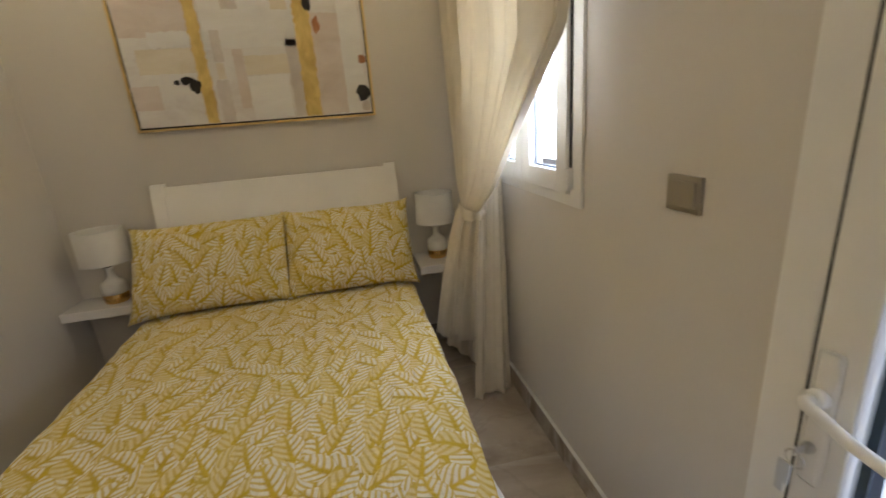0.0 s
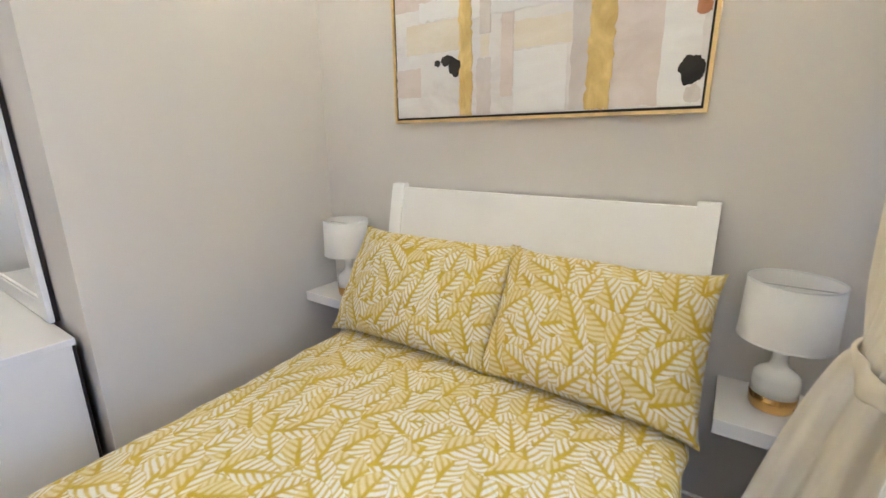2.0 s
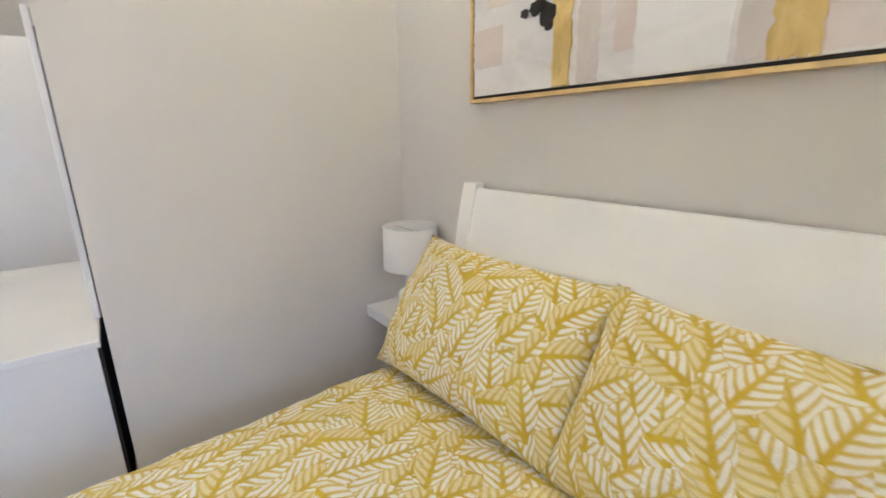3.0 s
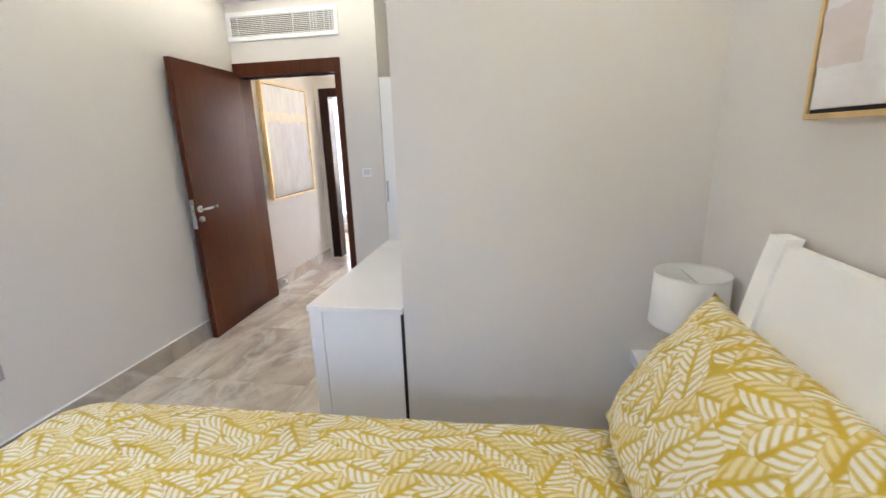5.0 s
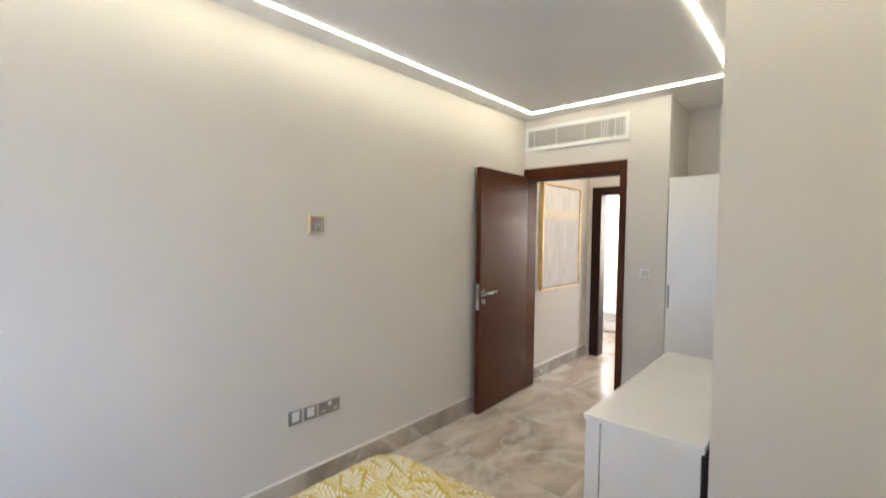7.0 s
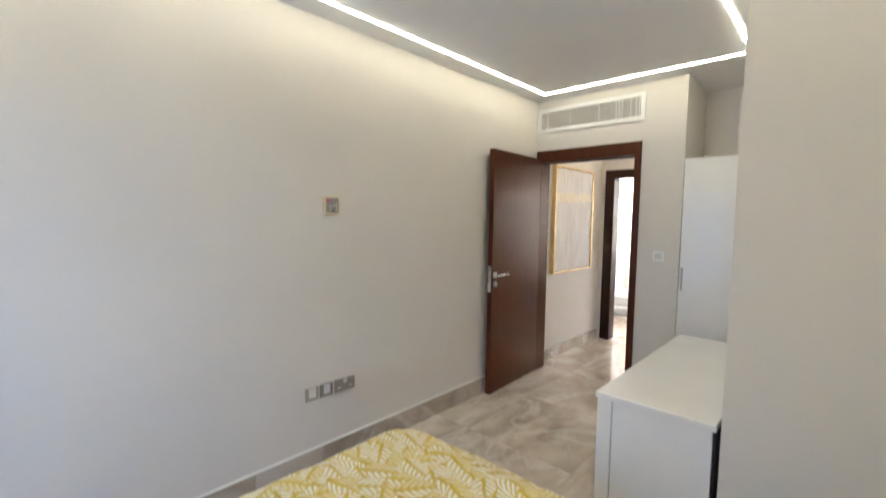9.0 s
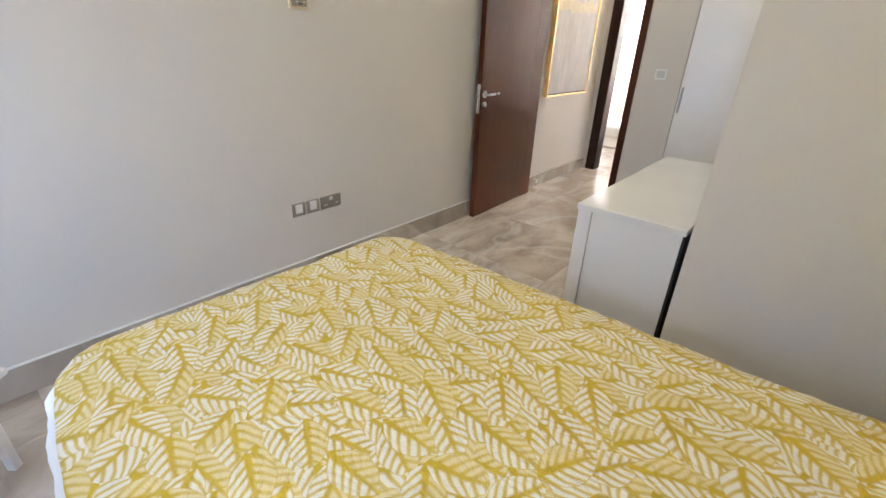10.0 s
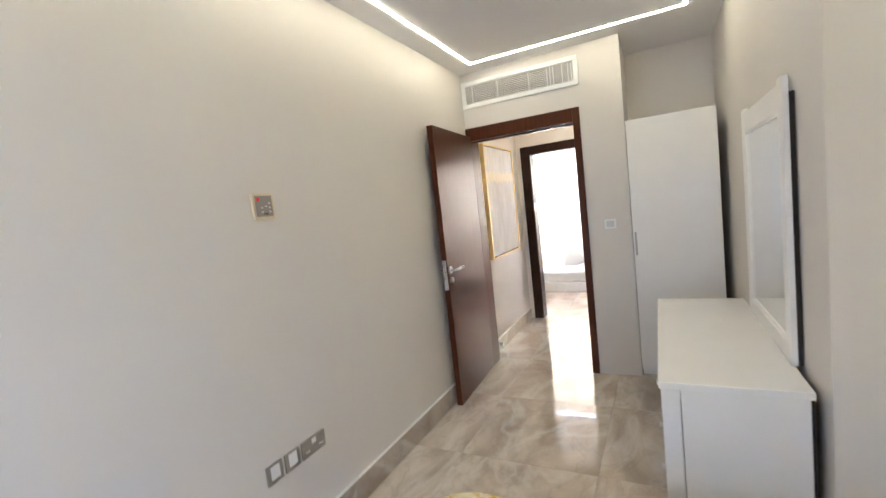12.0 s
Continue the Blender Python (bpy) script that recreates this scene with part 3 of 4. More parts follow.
for i, (u0, u1, v0, v1, mat) in enumerate(((0.232, 0.276, 0.155, 0.225, PAINT_BLACK), (0.200, 0.250, 0.198, 0.238, PAINT_BLACK), (0.172, 0.196, 0.198, 0.222, PAINT_BLACK),
                                           (0.942, 0.998, 0.062, 0.145, PAINT_BLACK), (0.958, 0.996, 0.0, 0.055, PAINT_TAUPE), (0.962, 0.998, 0.255, 0.30, PAINT_RUST),
                                           (0.752, 0.788, 0.53, 0.60, PAINT_BLACK), (0.782, 0.812, 0.42, 0.50, PAINT_RUST))):
    part("paint_blot", blot(px(u0), px(u1), pz(v0), pz(v1), CY, 80 + i), mat, pic)

# picture in the hall
hp = thing("hall_picture", (-4.28, YSH, 0.94), "gold-framed abstract canvas hanging on the hall wall", "painting")
part("picture_frame", picture_frame(-4.742, -3.82, 0.939, 2.096, YSH, 1, 0.016, 0.048), GOLD, hp, "gold frame")
# same black fill for the shaded gap inside the hall frame
part("backing", box(-4.726, -3.836, YSH, YSH + 0.031, 0.955, 2.08), BLACK, hp, "black fill standing for the shade between frame and canvas")
part("canvas", box(-4.718, -3.844, YSH + 0.031, YSH + 0.037, 0.966, 2.072, 0.002), PAINT_HALL, hp)
part("paint_patch", ragged(-4.70, -3.86, 1.72, 1.82, YSH + 0.037, 0.022, 5, 0.0, 26, 0.001, 1), PAINT_OCHRE, hp)

# ---- far room seen through both doors ----


def drape(y0, y1, x, z0, z1, folds, depth, seed):
    rng = random.Random(seed)
    ph = [rng.uniform(-0.5, 0.5) for _ in range(folds + 2)]

    def fn(s, t):
        k = s * folds
        sway = depth * math.sin(2 * math.pi * k + ph[int(k)] * 0.6) * (0.6 + 0.4 * t)
        return Vector((x + sway, y0 + (y1 - y0) * s, z1 + (z0 - z1) * t))
    return sheet(folds * 10, 10, fn)


far = tagged(part("sheer_curtain", drape(1.15, 4.05, -7.75, 0.02, 2.62, 22, 0.04, 3), SHEER), "white sheer curtain across the bright far window", "curtain")
far.modifiers.new("thickness", "SOLIDIFY").thickness = 0.002
daybed = thing("daybed", (-7.0, 2.3, 0), "low white daybed with cushions under the far window", "daybed")
part("base", box(-7.45, -6.55, 1.3, 3.4, 0.0, 0.16, 0.02), WHITE_WOOD, daybed)
part("mattress", box(-7.43, -6.57, 1.32, 3.38, 0.16, 0.32, 0.05, seg=3), SHEET, daybed)
for cy_, tilt in ((2.0, 12), (2.45, -8)):
    cu = box(-0.17, 0.17, -0.06, 0.06, -0.14, 0.14, 0.05, seg=3)
    bmesh.ops.transform(cu, verts=cu.verts, matrix=pose(-7.25, cy_, 0.435, 0, -20, 90 + tilt))
    tagged(part("cushion", cu, cloth("cushion_white", (0.84, 0.83, 0.80)), None, "", True), "white cushion leaning on the daybed", "cushion", "daybed cushions")
plant = thing("potted_plant", (-7.55, 2.66, 0), "small green plant on a thin stand by the window", "plant")
part("stand", tube([(-7.55, 2.66, 0.0), (-7.55, 2.66, 0.85)], 0.02), STEEL, plant)
part("pot", turned([(0.0, 0.85), (0.05, 0.85), (0.07, 0.97), (0.06, 0.97), (0.0, 0.95)], -7.55, 2.66, 20), CERAMIC, plant)
GREEN = plain("leaf_green", (0.03, 0.20, 0.11), 0.5)
rng = random.Random(4)
for i in range(16):
    a, l = rng.uniform(0, 6.28), rng.uniform(0.08, 0.17)
    bm = sheet(2, 5, lambda s, t: Vector((-7.55 + math.cos(a) * t * l * 0.5 - math.sin(a) * (s - 0.5) * 0.05 * math.sin(math.pi * min(1, t + 0.05)),
                                          2.66 + math.sin(a) * t * l * 0.5 + math.cos(a) * (s - 0.5) * 0.05 * math.sin(math.pi * min(1, t + 0.05)), 0.95 + t * l)))
    part("leaf", bm, GREEN, plant)

stop = tagged(part("door_stop", boxes((-3.86, -3.82, YSH + 0.014, YSH + 0.05, 0.05, 0.09), bevel=0.008), STEEL), "small steel door stop on the hall skirting", "door stop")

# ---- wardrobe in the niche ----
war = thing("wardrobe", (XW - 0.28, 3.47, 0), "tall plain white wardrobe with a slim steel handle in a niche", "wardrobe")
part("carcass", boxes((XW - 0.56, XW - 0.022, 3.176, 3.194, 0.06, 2.005), (XW - 0.56, XW - 0.022, 3.746, 3.764, 0.06, 2.005), (XW - 0.56, XW - 0.022, 3.194, 3.746, 1.987, 2.005),
                      (XW - 0.56, XW - 0.022, 3.194, 3.746, 0.06, 0.08), (XW - 0.56, XW - 0.55, 3.194, 3.746, 0.08, 1.987)), LACQUER, war)
part("door", box(XW - 0.019, XW, 3.176, 3.764, 0.065, 2.007, 0.002), LACQUER, war, "flat white door")
part("plinth", box(XW - 0.54, XW - 0.05, 3.18, 3.76, 0.0, 0.06), LACQUER, war)
part("handle", box(XW, XW + 0.014, 3.188, 3.202, 0.98, 1.16, 0.003), NICKEL, war, "slim steel pull handle")

# ---- dresser and mirror ----
DX0, DX1, DY0, DY1, DZ = -2.93, -1.574, 3.326, 3.797, 0.753
dr = thing("dresser", ((DX0 + DX1) / 2, (DY0 + DY1) / 2, 0), "white dresser with glossy top standing off the wall", "dresser")
part("top", box(DX0, DX1, DY0, DY1, DZ - 0.028, DZ, 0.004), LACQUER, dr, "glossy white top")
for a, b, nm in ((DX1 - 0.026, DX1 - 0.008, "end_panel"), (DX0 + 0.008, DX0 + 0.026, "end_panel")):
    part(nm, box(a, b, DY0 + 0.075, DY1 - 0.012, 0.0, DZ - 0.028, 0.002), LACQUER, dr)
for a, b in ((DX1 - 0.06, DX1 - 0.003), (DX0 + 0.003, DX0 + 0.06)):
    part("front_post", box(a, b, DY0 + 0.008, DY0 + 0.072, 0.0, DZ - 0.028, 0.003), LACQUER, dr)
# back panel blackened so the gap to the wall looks shaded
part("back_panel", box(DX0 + 0.010, DX1 - 0.009, DY1 - 0.0115, DY1 - 0.001, 0.02, DZ - 0.029), GAP_SHADE, dr, "dresser back, blackened for the shade of the wall gap")
part("bottom", box(DX0 + 0.026, DX1 - 0.026, DY0 + 0.075, DY1 - 0.02, 0.06, 0.08), WHITE_WOOD, dr)
fw = (DX1 - DX0 - 0.12) / 2
for c in range(2):
    for r in range(3):
        x0 = DX0 + 0.06 + c * fw
        dw = part("drawer", box(x0 + 0.003, x0 + fw - 0.003, DY0 + 0.012, DY0 + 0.032, 0.085 + r * 0.205, 0.085 + r * 0.205 + 0.198, 0.003), LACQUER, dr)
        part("knob", tube([(x0 + fw / 2, DY0 + 0.012, 0.185 + r * 0.205), (x0 + fw / 2, DY0 - 0.014, 0.185 + r * 0.205)], 0.012), STEEL, dw, "small steel knob")

MZ0 = 0.757
MX0, MX1, MZ1 = -2.64, -1.80, 1.835
mi = thing("dresser_mirror", ((MX0 + MX1) / 2, 3.81, MZ0), "tall white framed mirror hung on the wall over the dresser", "mirror")
mf = 0.075
part("stile", box(MX1 - mf, MX1, 3.783, 3.803, MZ0, MZ1, 0.004), WHITE_WOOD, mi)
part("stile", box(MX0, MX0 + mf, 3.783, 3.803, MZ0, MZ1, 0.004), WHITE_WOOD, mi)
part("rail", box(MX0 + mf, MX1 - mf, 3.785, 3.803, MZ0, MZ0 + mf, 0.004), WHITE_WOOD, mi)
part("rail", box(MX0 + mf, MX1 - mf, 3.785, 3.803, MZ1 - 0.12, MZ1 - 0.02, 0.004), WHITE_WOOD, mi)
part("moulding", boxes((MX0 + mf, MX0 + mf + 0.012, 3.788, 3.794, MZ0 + mf, MZ1 - 0.12), (MX1 - mf - 0.012, MX1 - mf, 3.788, 3.794, MZ0 + mf, MZ1 - 0.12),
                       (MX0 + mf + 0.012, MX1 - mf - 0.012, 3.788, 3.794, MZ1 - 0.132, MZ1 - 0.12), (MX0 + mf + 0.012, MX1 - mf - 0.012, 3.788, 3.794, MZ0 + mf, MZ0 + mf + 0.012)), WHITE_WOOD, mi)
part("mirror_glass", box(MX0 + mf - 0.004, MX1 - mf + 0.004, 3.794, 3.797, MZ0 + mf - 0.004, MZ1 - 0.116), MIRROR, mi, "clear mirror glass")
# dark filler painted as the shadow between mirror and wall
part("gap_board", box(MX0 + 0.006, MX1 - 0.003, 3.8035, 3.8195, MZ0, MZ1 - 0.06, 0.002), GAP_SHADE, mi, "thin dark board standing for the shade behind the mirror")

# ---- bed ----
BX0, BX1, BY0, BY1, BZ = -1.018, 0.312, 2.69, 4.80, 0.585
bed = thing("bed", ((BX0 + BX1) / 2, (BY0 + BY1) / 2, 0), "white wooden double bed with a panelled headboard", "bed")
part("mattress", box(BX0 + 0.05, BX1 - 0.05, BY0 + 0.02, BY1, 0.32, BZ - 0.03, 0.05, seg=4), SHEET, bed, "mattress in a white fitted sheet", True)
for x0, x1, y0, y1 in ((BX0 + 0.01, BX0 + 0.035, BY0 + 0.05, BY1), (BX1 - 0.035, BX1 - 0.01, BY0 + 0.05, BY1), (BX0 + 0.035, BX1 - 0.035, BY0 + 0.02, BY0 + 0.05)):
    part("side_rail", box(x0, x1, y0, y1, 0.17, 0.315, 0.004), WHITE_WOOD, bed)
part("slats", boxes(*[(BX0 + 0.036, BX1 - 0.036, y, y + 0.07, 0.295, 0.317) for y in np.arange(BY0 + 0.1, BY1 - 0.1, 0.16)]), WHITE_WOOD, bed)
for x, y in ((BX0 + 0.07, BY0 + 0.04), (BX1 - 0.09, BY0 + 0.04), (BX0 + 0.03, BY1 - 0.1), (BX1 - 0.09, BY1 - 0.1)):
    part("leg", box(x, x + 0.06, y, y + 0.06, 0.0, 0.17, 0.004), WHITE_WOOD, bed)


def sleigh(z):
    """The headboard leans back towards the wall, more at the top."""
    k = max(0.0, (z - 0.35) / 0.9)
    return 4.812 + 0.120 * k + 0.022 * k ** 5


def board(x0, x1, z0, z1, thick, top_round, proud=0.0):
    """An upright slab that follows the lean of the headboard."""
    n = 14
    bm = bmesh.new()
    prev = None
    for i in range(n + 1):
        z = z0 + (z1 - z0) * i / n
        y = sleigh(z) - proud
        row = [bm.verts.new((x0, y, z)), bm.verts.new((x1, y, z)), bm.verts.new((x1, y + thick, z)), bm.verts.new((x0, y + thick, z))]
        if prev:
            for k in range(4):
                bm.faces.new((prev[k], prev[(k + 1) % 4], row[(k + 1) % 4], row[k]))
        else:
            bm.faces.new(row[::-1])
        prev = row
    bm.faces.new(prev)
    bmesh.ops.bevel(bm, geom=[e for e in bm.edges if len(e.link_faces) == 2 and e.calc_face_angle(0) > 0.9], offset=top_round, segments=2, affect="EDGES")
    return bm


hb = part("headboard", board(-0.995 + 0.062, 0.337 - 0.062, 0.30, 1.218, 0.022, 0.003), WHITE_WOOD, bed, "plain white headboard panel")
part("headboard_post", board(-0.995, -0.995 + 0.066, 0.0, 1.243, 0.042, 0.012, 0.012), WHITE_WOOD, hb)
part("headboard_post", board(0.337 - 0.066, 0.337, 0.0, 1.243, 0.042, 0.012, 0.012), WHITE_WOOD, hb)
part("headboard_lip", board(-0.995 + 0.067, 0.337 - 0.067, 1.205, 1.226, 0.030, 0.003, 0.003), WHITE_WOOD, hb)

# bedspread: lies on the mattress and turns down at the edges
DROP = 0.06


def spread(s, t):
    LX, LY = BX1 - BX0, BY1 - BY0
    b = t * (LY + DROP) - DROP
    k = max(0.0, min(1.0, (b - 0.45) / 0.8))
    a = s * (LX + DROP + 0.010 + (DROP - 0.010) * k * k * (3 - 2 * k)) - DROP
    hx = max(0.0, -a, a - LX)
    hy = max(0.0, -b)
    h = math.hypot(hx, hy)
    out, down = (0.030 + 0.012 * noise.noise((a * 9, b * 9, 7.0))) * (1 - math.exp(-h / 0.022)), h * h / (h + 0.022) * (1 + 0.25 * noise.noise((a * 5, b * 5, 3.0)))
    x = min(max(a, 0.0), LX) + (out * hx / h * (1 if a > 0 else -1) if h else 0)
    y = max(b, 0.0) - (out * hy / h if h else 0)
    # rounded corners at the foot
    R = 0.12
    for cxn, sg in ((R, -1), (LX - R, 1)):
        if (x - cxn) * sg > 0 and y < R:
            vx, vy = x - cxn, y - R
            m = max(abs(vx), abs(vy))
            l = math.hypot(vx, vy)
            if l > 1e-6:
                x, y = cxn + vx * m / l, R + vy * m / l
    soft = min(min(a, LX - a, b), 0.10) if not h else 0.0
    crown = 0.016 * (1 - (1 - max(soft, 0) / 0.10) ** 2)
    puff = 0.008 * noise.noise((x * 3.1, y * 3.1, 0.3)) + 0.005 * noise.noise((x * 9, y * 9, 2.0)) + 0.0035 * noise.noise((x * 24, y * 24, 5.0))
    x -= 0.037 * (BY0 + y - 3.75) * max(0.0, 1 - x / LX)
    pull = max(0.0, min(1.0, (3.25 - BY0 - y) / 0.56)) ** 2 * max(0.0, x / LX)
    x -= 0.070 * pull
    return Vector((BX0 + x, BY0 + y, BZ - 0.014 + crown + puff - down))


cover = tagged(part("bedspread", sheet(130, 190, spread, lambda s, t: (s * (BX1 - BX0 + 2 * DROP), t * (BY1 - BY0 + DROP))), LEAF),
               "mustard yellow bedspread printed with white palm leaves", "bedspread")
hem_pts = [spread(0.0, 1 - i / 60) for i in range(60)] + [spread(i / 50, 0.0) for i in range(51)] + [spread(1.0, i / 60) for i in range(1, 61)]
part("hem", tube(hem_pts, 0.005, 8), plain("mustard_hem", (0.60, 0.40, 0.05), 0.8, grain=400, bumpy=0.2), cover, "stitched mustard hem", True)
cover.modifiers.new("thickness", "SOLIDIFY").thickness = -0.012


def hanging_sheet(s, t):
    """White valance that shows below the spread along the window side and the foot."""
    LX, LY = BX1 - BX0, BY1 - BY0
    run = s * (LX + 2 * LY)
    wav = 0.012 * noise.noise((run * 7, t * 2, 1.0)) + 0.006 * noise.noise((run * 21, t * 3, 4.0))
    z = 0.562 - 0.46 * t + 0.02 * noise.noise((run * 4, 0, 9.0)) * t
    o = 0.020 + wav + 0.004 * t - 0.035 * max(0.0, 1 - t / 0.10) ** 2
    if 1.2 < run < LY + 0.3:
        o += 0.020 * min(1.0, (run - 1.2) / 0.5)
    if run < LY:
        p = Vector((BX1 + o, BY1 - run, z))
    elif run < LY + LX:
        p = Vector((BX1 - (run - LY), BY0 - o, z))
    else:
        p = Vector((BX0 - o, BY0 + (run - LY - LX), z))
    # follow the mattress round the foot corners
    R = 0.11
    for cxn, sg in ((BX0 + R, -1), (BX1 - R, 1)):
        vx, vy = p.x - cxn, p.y - BY0 - R
        if vx * sg > 0 and vy < 0:
            k = max(abs(vx), abs(vy)) / math.hypot(vx, vy)
            p.x, p.y = cxn + vx * k, BY0 + R + vy * k
    p.x -= 0.056 * max(0.0, min(1.0, (3.25 - p.y) / 0.56)) ** 2 * max(0.0, (p.x - BX0) / LX)
    p.x -= 0.037 * (p.y - 3.75) * min(1.0, max(0.0, (BX1 - p.x) / LX))
    return p


val = tagged(part("bed_valance", sheet(220, 14, hanging_sheet), SHEET), "white cotton valance hanging round the bed", "valance")
val.modifiers.new("thickness", "SOLIDIFY").thickness = 0.003


def pillow(cx, width, lean, turn, seed):
    H, T = 0.53, 0.125
    m = pose(cx, 4.60, 0.600, 0, 0, turn) @ pose(0, 0, 0, 90 - lean, 0, 0)

    def side(sgn, thick):
        def fn(s, t):
            a, b = 2 * s - 1, 2 * t - 1
            ha = max(0.0, 1 - abs(a) ** 2.4)
            hb_ = max(0.0, 1 - abs(b) ** 2.4)
            h = thick * (ha * hb_) ** 0.55
            pin = 1 - 0.055 * (1 - b ** 4) * abs(a) ** 3
            pin2 = 1 - 0.085 * (1 - a ** 4) * abs(b) ** 3
            wr = 0.014 * noise.noise((a * 2.2 + seed, b * 2.2, 0.0)) + 0.006 * noise.noise((a * 7 + seed, b * 7, 3.0))
            p = Vector((a * pin * width / 2, H / 2 + b * pin2 * H / 2, sgn * (h + (wr if h > 0.004 else 0)) + 0.02 * abs(a) ** 4 * b))
            return m @ p
        return fn
    bm = sheet(40, 30, side(1, T), lambda s, t: (s * width + seed, t * H))
    b2 = sheet(40, 30, side(-1, T * 0.45), lambda s, t: (s * width + seed + 3, t * H))
    bmesh.ops.reverse_faces(b2, faces=b2.faces)
    me = bpy.data.meshes.new("tmp")
    b2.to_mesh(me)
    b2.free()
    bm.from_mesh(me)
    bpy.data.meshes.remove(me)
    bmesh.ops.remove_doubles(bm, verts=bm.verts, dist=0.0005)
    return tagged(part("pillow", bm, LEAF_PILLOW, None, "", True), "plump pillow in mustard leaf-print cover against the headboard", "pillow", "pillows on the bed")


pillow(-0.712, 0.825, 37, 1.5, 0.3)
pillow(0.012, 0.735, 37, -1.0, 1.9)

# ---- shelves and lamps ----


def shelf(x0, x1, y0, z):
    s = part("floating_shelf", box(x0, x1, y0, YN, z - 0.05, z, 0.003), LACQUER)
    return tagged(s, "thick white floating shelf beside the bed", "shelf", "bedside shelves")


SZ = 0.643
shelf(XP, -1.05, 4.775, SZ)
shelf(0.399, XE, 4.712, SZ)


def lamp(cx, cy, z):
    l = thing("table_lamp", (cx, cy, z), "white ceramic table lamp with gold foot and drum shade", "lamp", "bedside lamps")
    part("body", turned([(0.0, z + 0.053), (0.061, z + 0.053), (0.0615, z + 0.080), (0.0605, z + 0.104), (0.057, z + 0.114), (0.048, z + 0.124), (0.032, z + 0.134), (0.024, z + 0.142), (0.0195, z + 0.160), (0.020, z + 0.184), (0.023, z + 0.198), (0.0, z + 0.199)], cx, cy), CERAMIC, l, "", True)
    part("foot", turned([(0.0, z), (0.050, z), (0.056, z + 0.003), (0.060, z + 0.012), (0.0618, z + 0.052), (0.060, z + 0.0535), (0.0, z + 0.054)], cx, cy), BRASS, l, "shiny gold foot", True)
    part("stem", turned([(0.006, z + 0.18), (0.006, z + 0.30)], cx, cy, 12), STEEL, l)
    part("holder", turned([(0.0, z + 0.19), (0.016, z + 0.19), (0.016, z + 0.25), (0.0, z + 0.25)], cx, cy, 16), BLACK, l)
    sh = part("shade", turned([(0.118, z + 0.228), (0.113, z + 0.405), (0.111, z + 0.405), (0.116, z + 0.228), (0.118, z + 0.228)], cx, cy, 56), SHADE, l, "white linen drum shade", True)
    part("ring", turned([(0.1160, z + 0.226), (0.1192, z + 0.226), (0.1192, z + 0.231), (0.1160, z + 0.231), (0.1160, z + 0.226)], cx, cy, 56), SHEET, sh)
    part("ring", turned([(0.1105, z + 0.402), (0.1138, z + 0.402), (0.1138, z + 0.407), (0.1105, z + 0.407), (0.1105, z + 0.402)], cx, cy, 56), SHEET, sh)
    part("spider", boxes((cx - 0.11, cx + 0.11, cy - 0.002, cy + 0.002, z + 0.385, z + 0.388)), STEEL, sh)
    return l


lamp(-1.272, 4.878, SZ)
lamp(0.542, 4.875, SZ)
for pts in ([(-1.20, 4.88, SZ + 0.004), (-1.13, 4.92, SZ + 0.004), (-1.05, 4.985, SZ + 0.004)], [(0.595, 4.85, SZ + 0.004), (0.66, 4.88, SZ + 0.004), (0.72, 4.985, SZ + 0.004)]):
    tagged(part("lamp_cable", tube(pts, 0.003, 8), BLACK), "thin black lamp cable lying on the shelf", "cable", "lamp cables")

# ---- window ----
win = thing("window_1", (XE, 3.82, 1.13), "white casement window with two sashes and bright glass", "window", "", "structure")
part("window_trim", boxes((XE - 0.012, XE, 3.63, WIN[0] + 0.004, 1.14, 2.33), (XE - 0.012, XE, WIN[1] - 0.004, 4.45, 1.14, 2.33),
                          (XE - 0.012, XE, WIN[0] + 0.004, WIN[1] - 0.004, 1.14, WIN[2] + 0.004), (XE - 0.012, XE, WIN[0] + 0.004, WIN[1] - 0.004, WIN[3] - 0.004, 2.33), bevel=0.003), PVC, win)
part("window_frame", boxes((XE + 0.02, XE + 0.08, WIN[0], WIN[0] + 0.03, WIN[2], WIN[3]), (XE + 0.02, XE + 0.08, WIN[1] - 0.03, WIN[1], WIN[2], WIN[3]),
                           (XE + 0.02, XE + 0.08, WIN[0] + 0.03, WIN[1] - 0.03, WIN[2], WIN[2] + 0.03), (XE + 0.02, XE + 0.08, WIN[0] + 0.03, WIN[1] - 0.03, WIN[3] - 0.03, WIN[3])), PVC, win)


def sash(y0, y1):
    z0, z1, w = 1.182, WIN[3] + 0.01, 0.078
    s = part("sash", boxes((XE - 0.028, XE + 0.035, y0, y0 + w, z0, z1), (XE - 0.028, XE + 0.035, y1 - w, y1, z0, z1),
                           (XE - 0.028, XE + 0.035, y0 + w, y1 - w, z0, z0 + w), (XE - 0.028, XE + 0.035, y0 + w, y1 - w, z1 - w, z1), bevel=0.004), PVC, win)
    g = part("pane", box(XE + 0.006, XE + 0.014, y0 + w, y1 - w, z0 + w, z1 - w), GLASS, s)
    g.visible_shadow = False
    part("glazing_bar", boxes((XE + 0.002, XE + 0.005, y0 + w, y1 - w, 1.565, 1.585)), PVC, s)
    part("seal", boxes((XE - 0.002, XE + 0.001, y0 + w, y0 + w + 0.006, z0 + w, z1 - w), (XE - 0.002, XE + 0.001, y1 - w - 0.006, y1 - w, z0 + w, z1 - w),
                       (XE - 0.002, XE + 0.001, y0 + w + 0.006, y1 - w - 0.006, z0 + w, z0 + w + 0.006)), RUBBER, s)
    return s


s1 = sash(3.702, 4.092)
s2 = sash(4.096, 4.39)
part("gap_seal", box(XE - 0.016, XE - 0.0125, 3.690, 3.7015, 1.20, 2.2), BLACK, win)
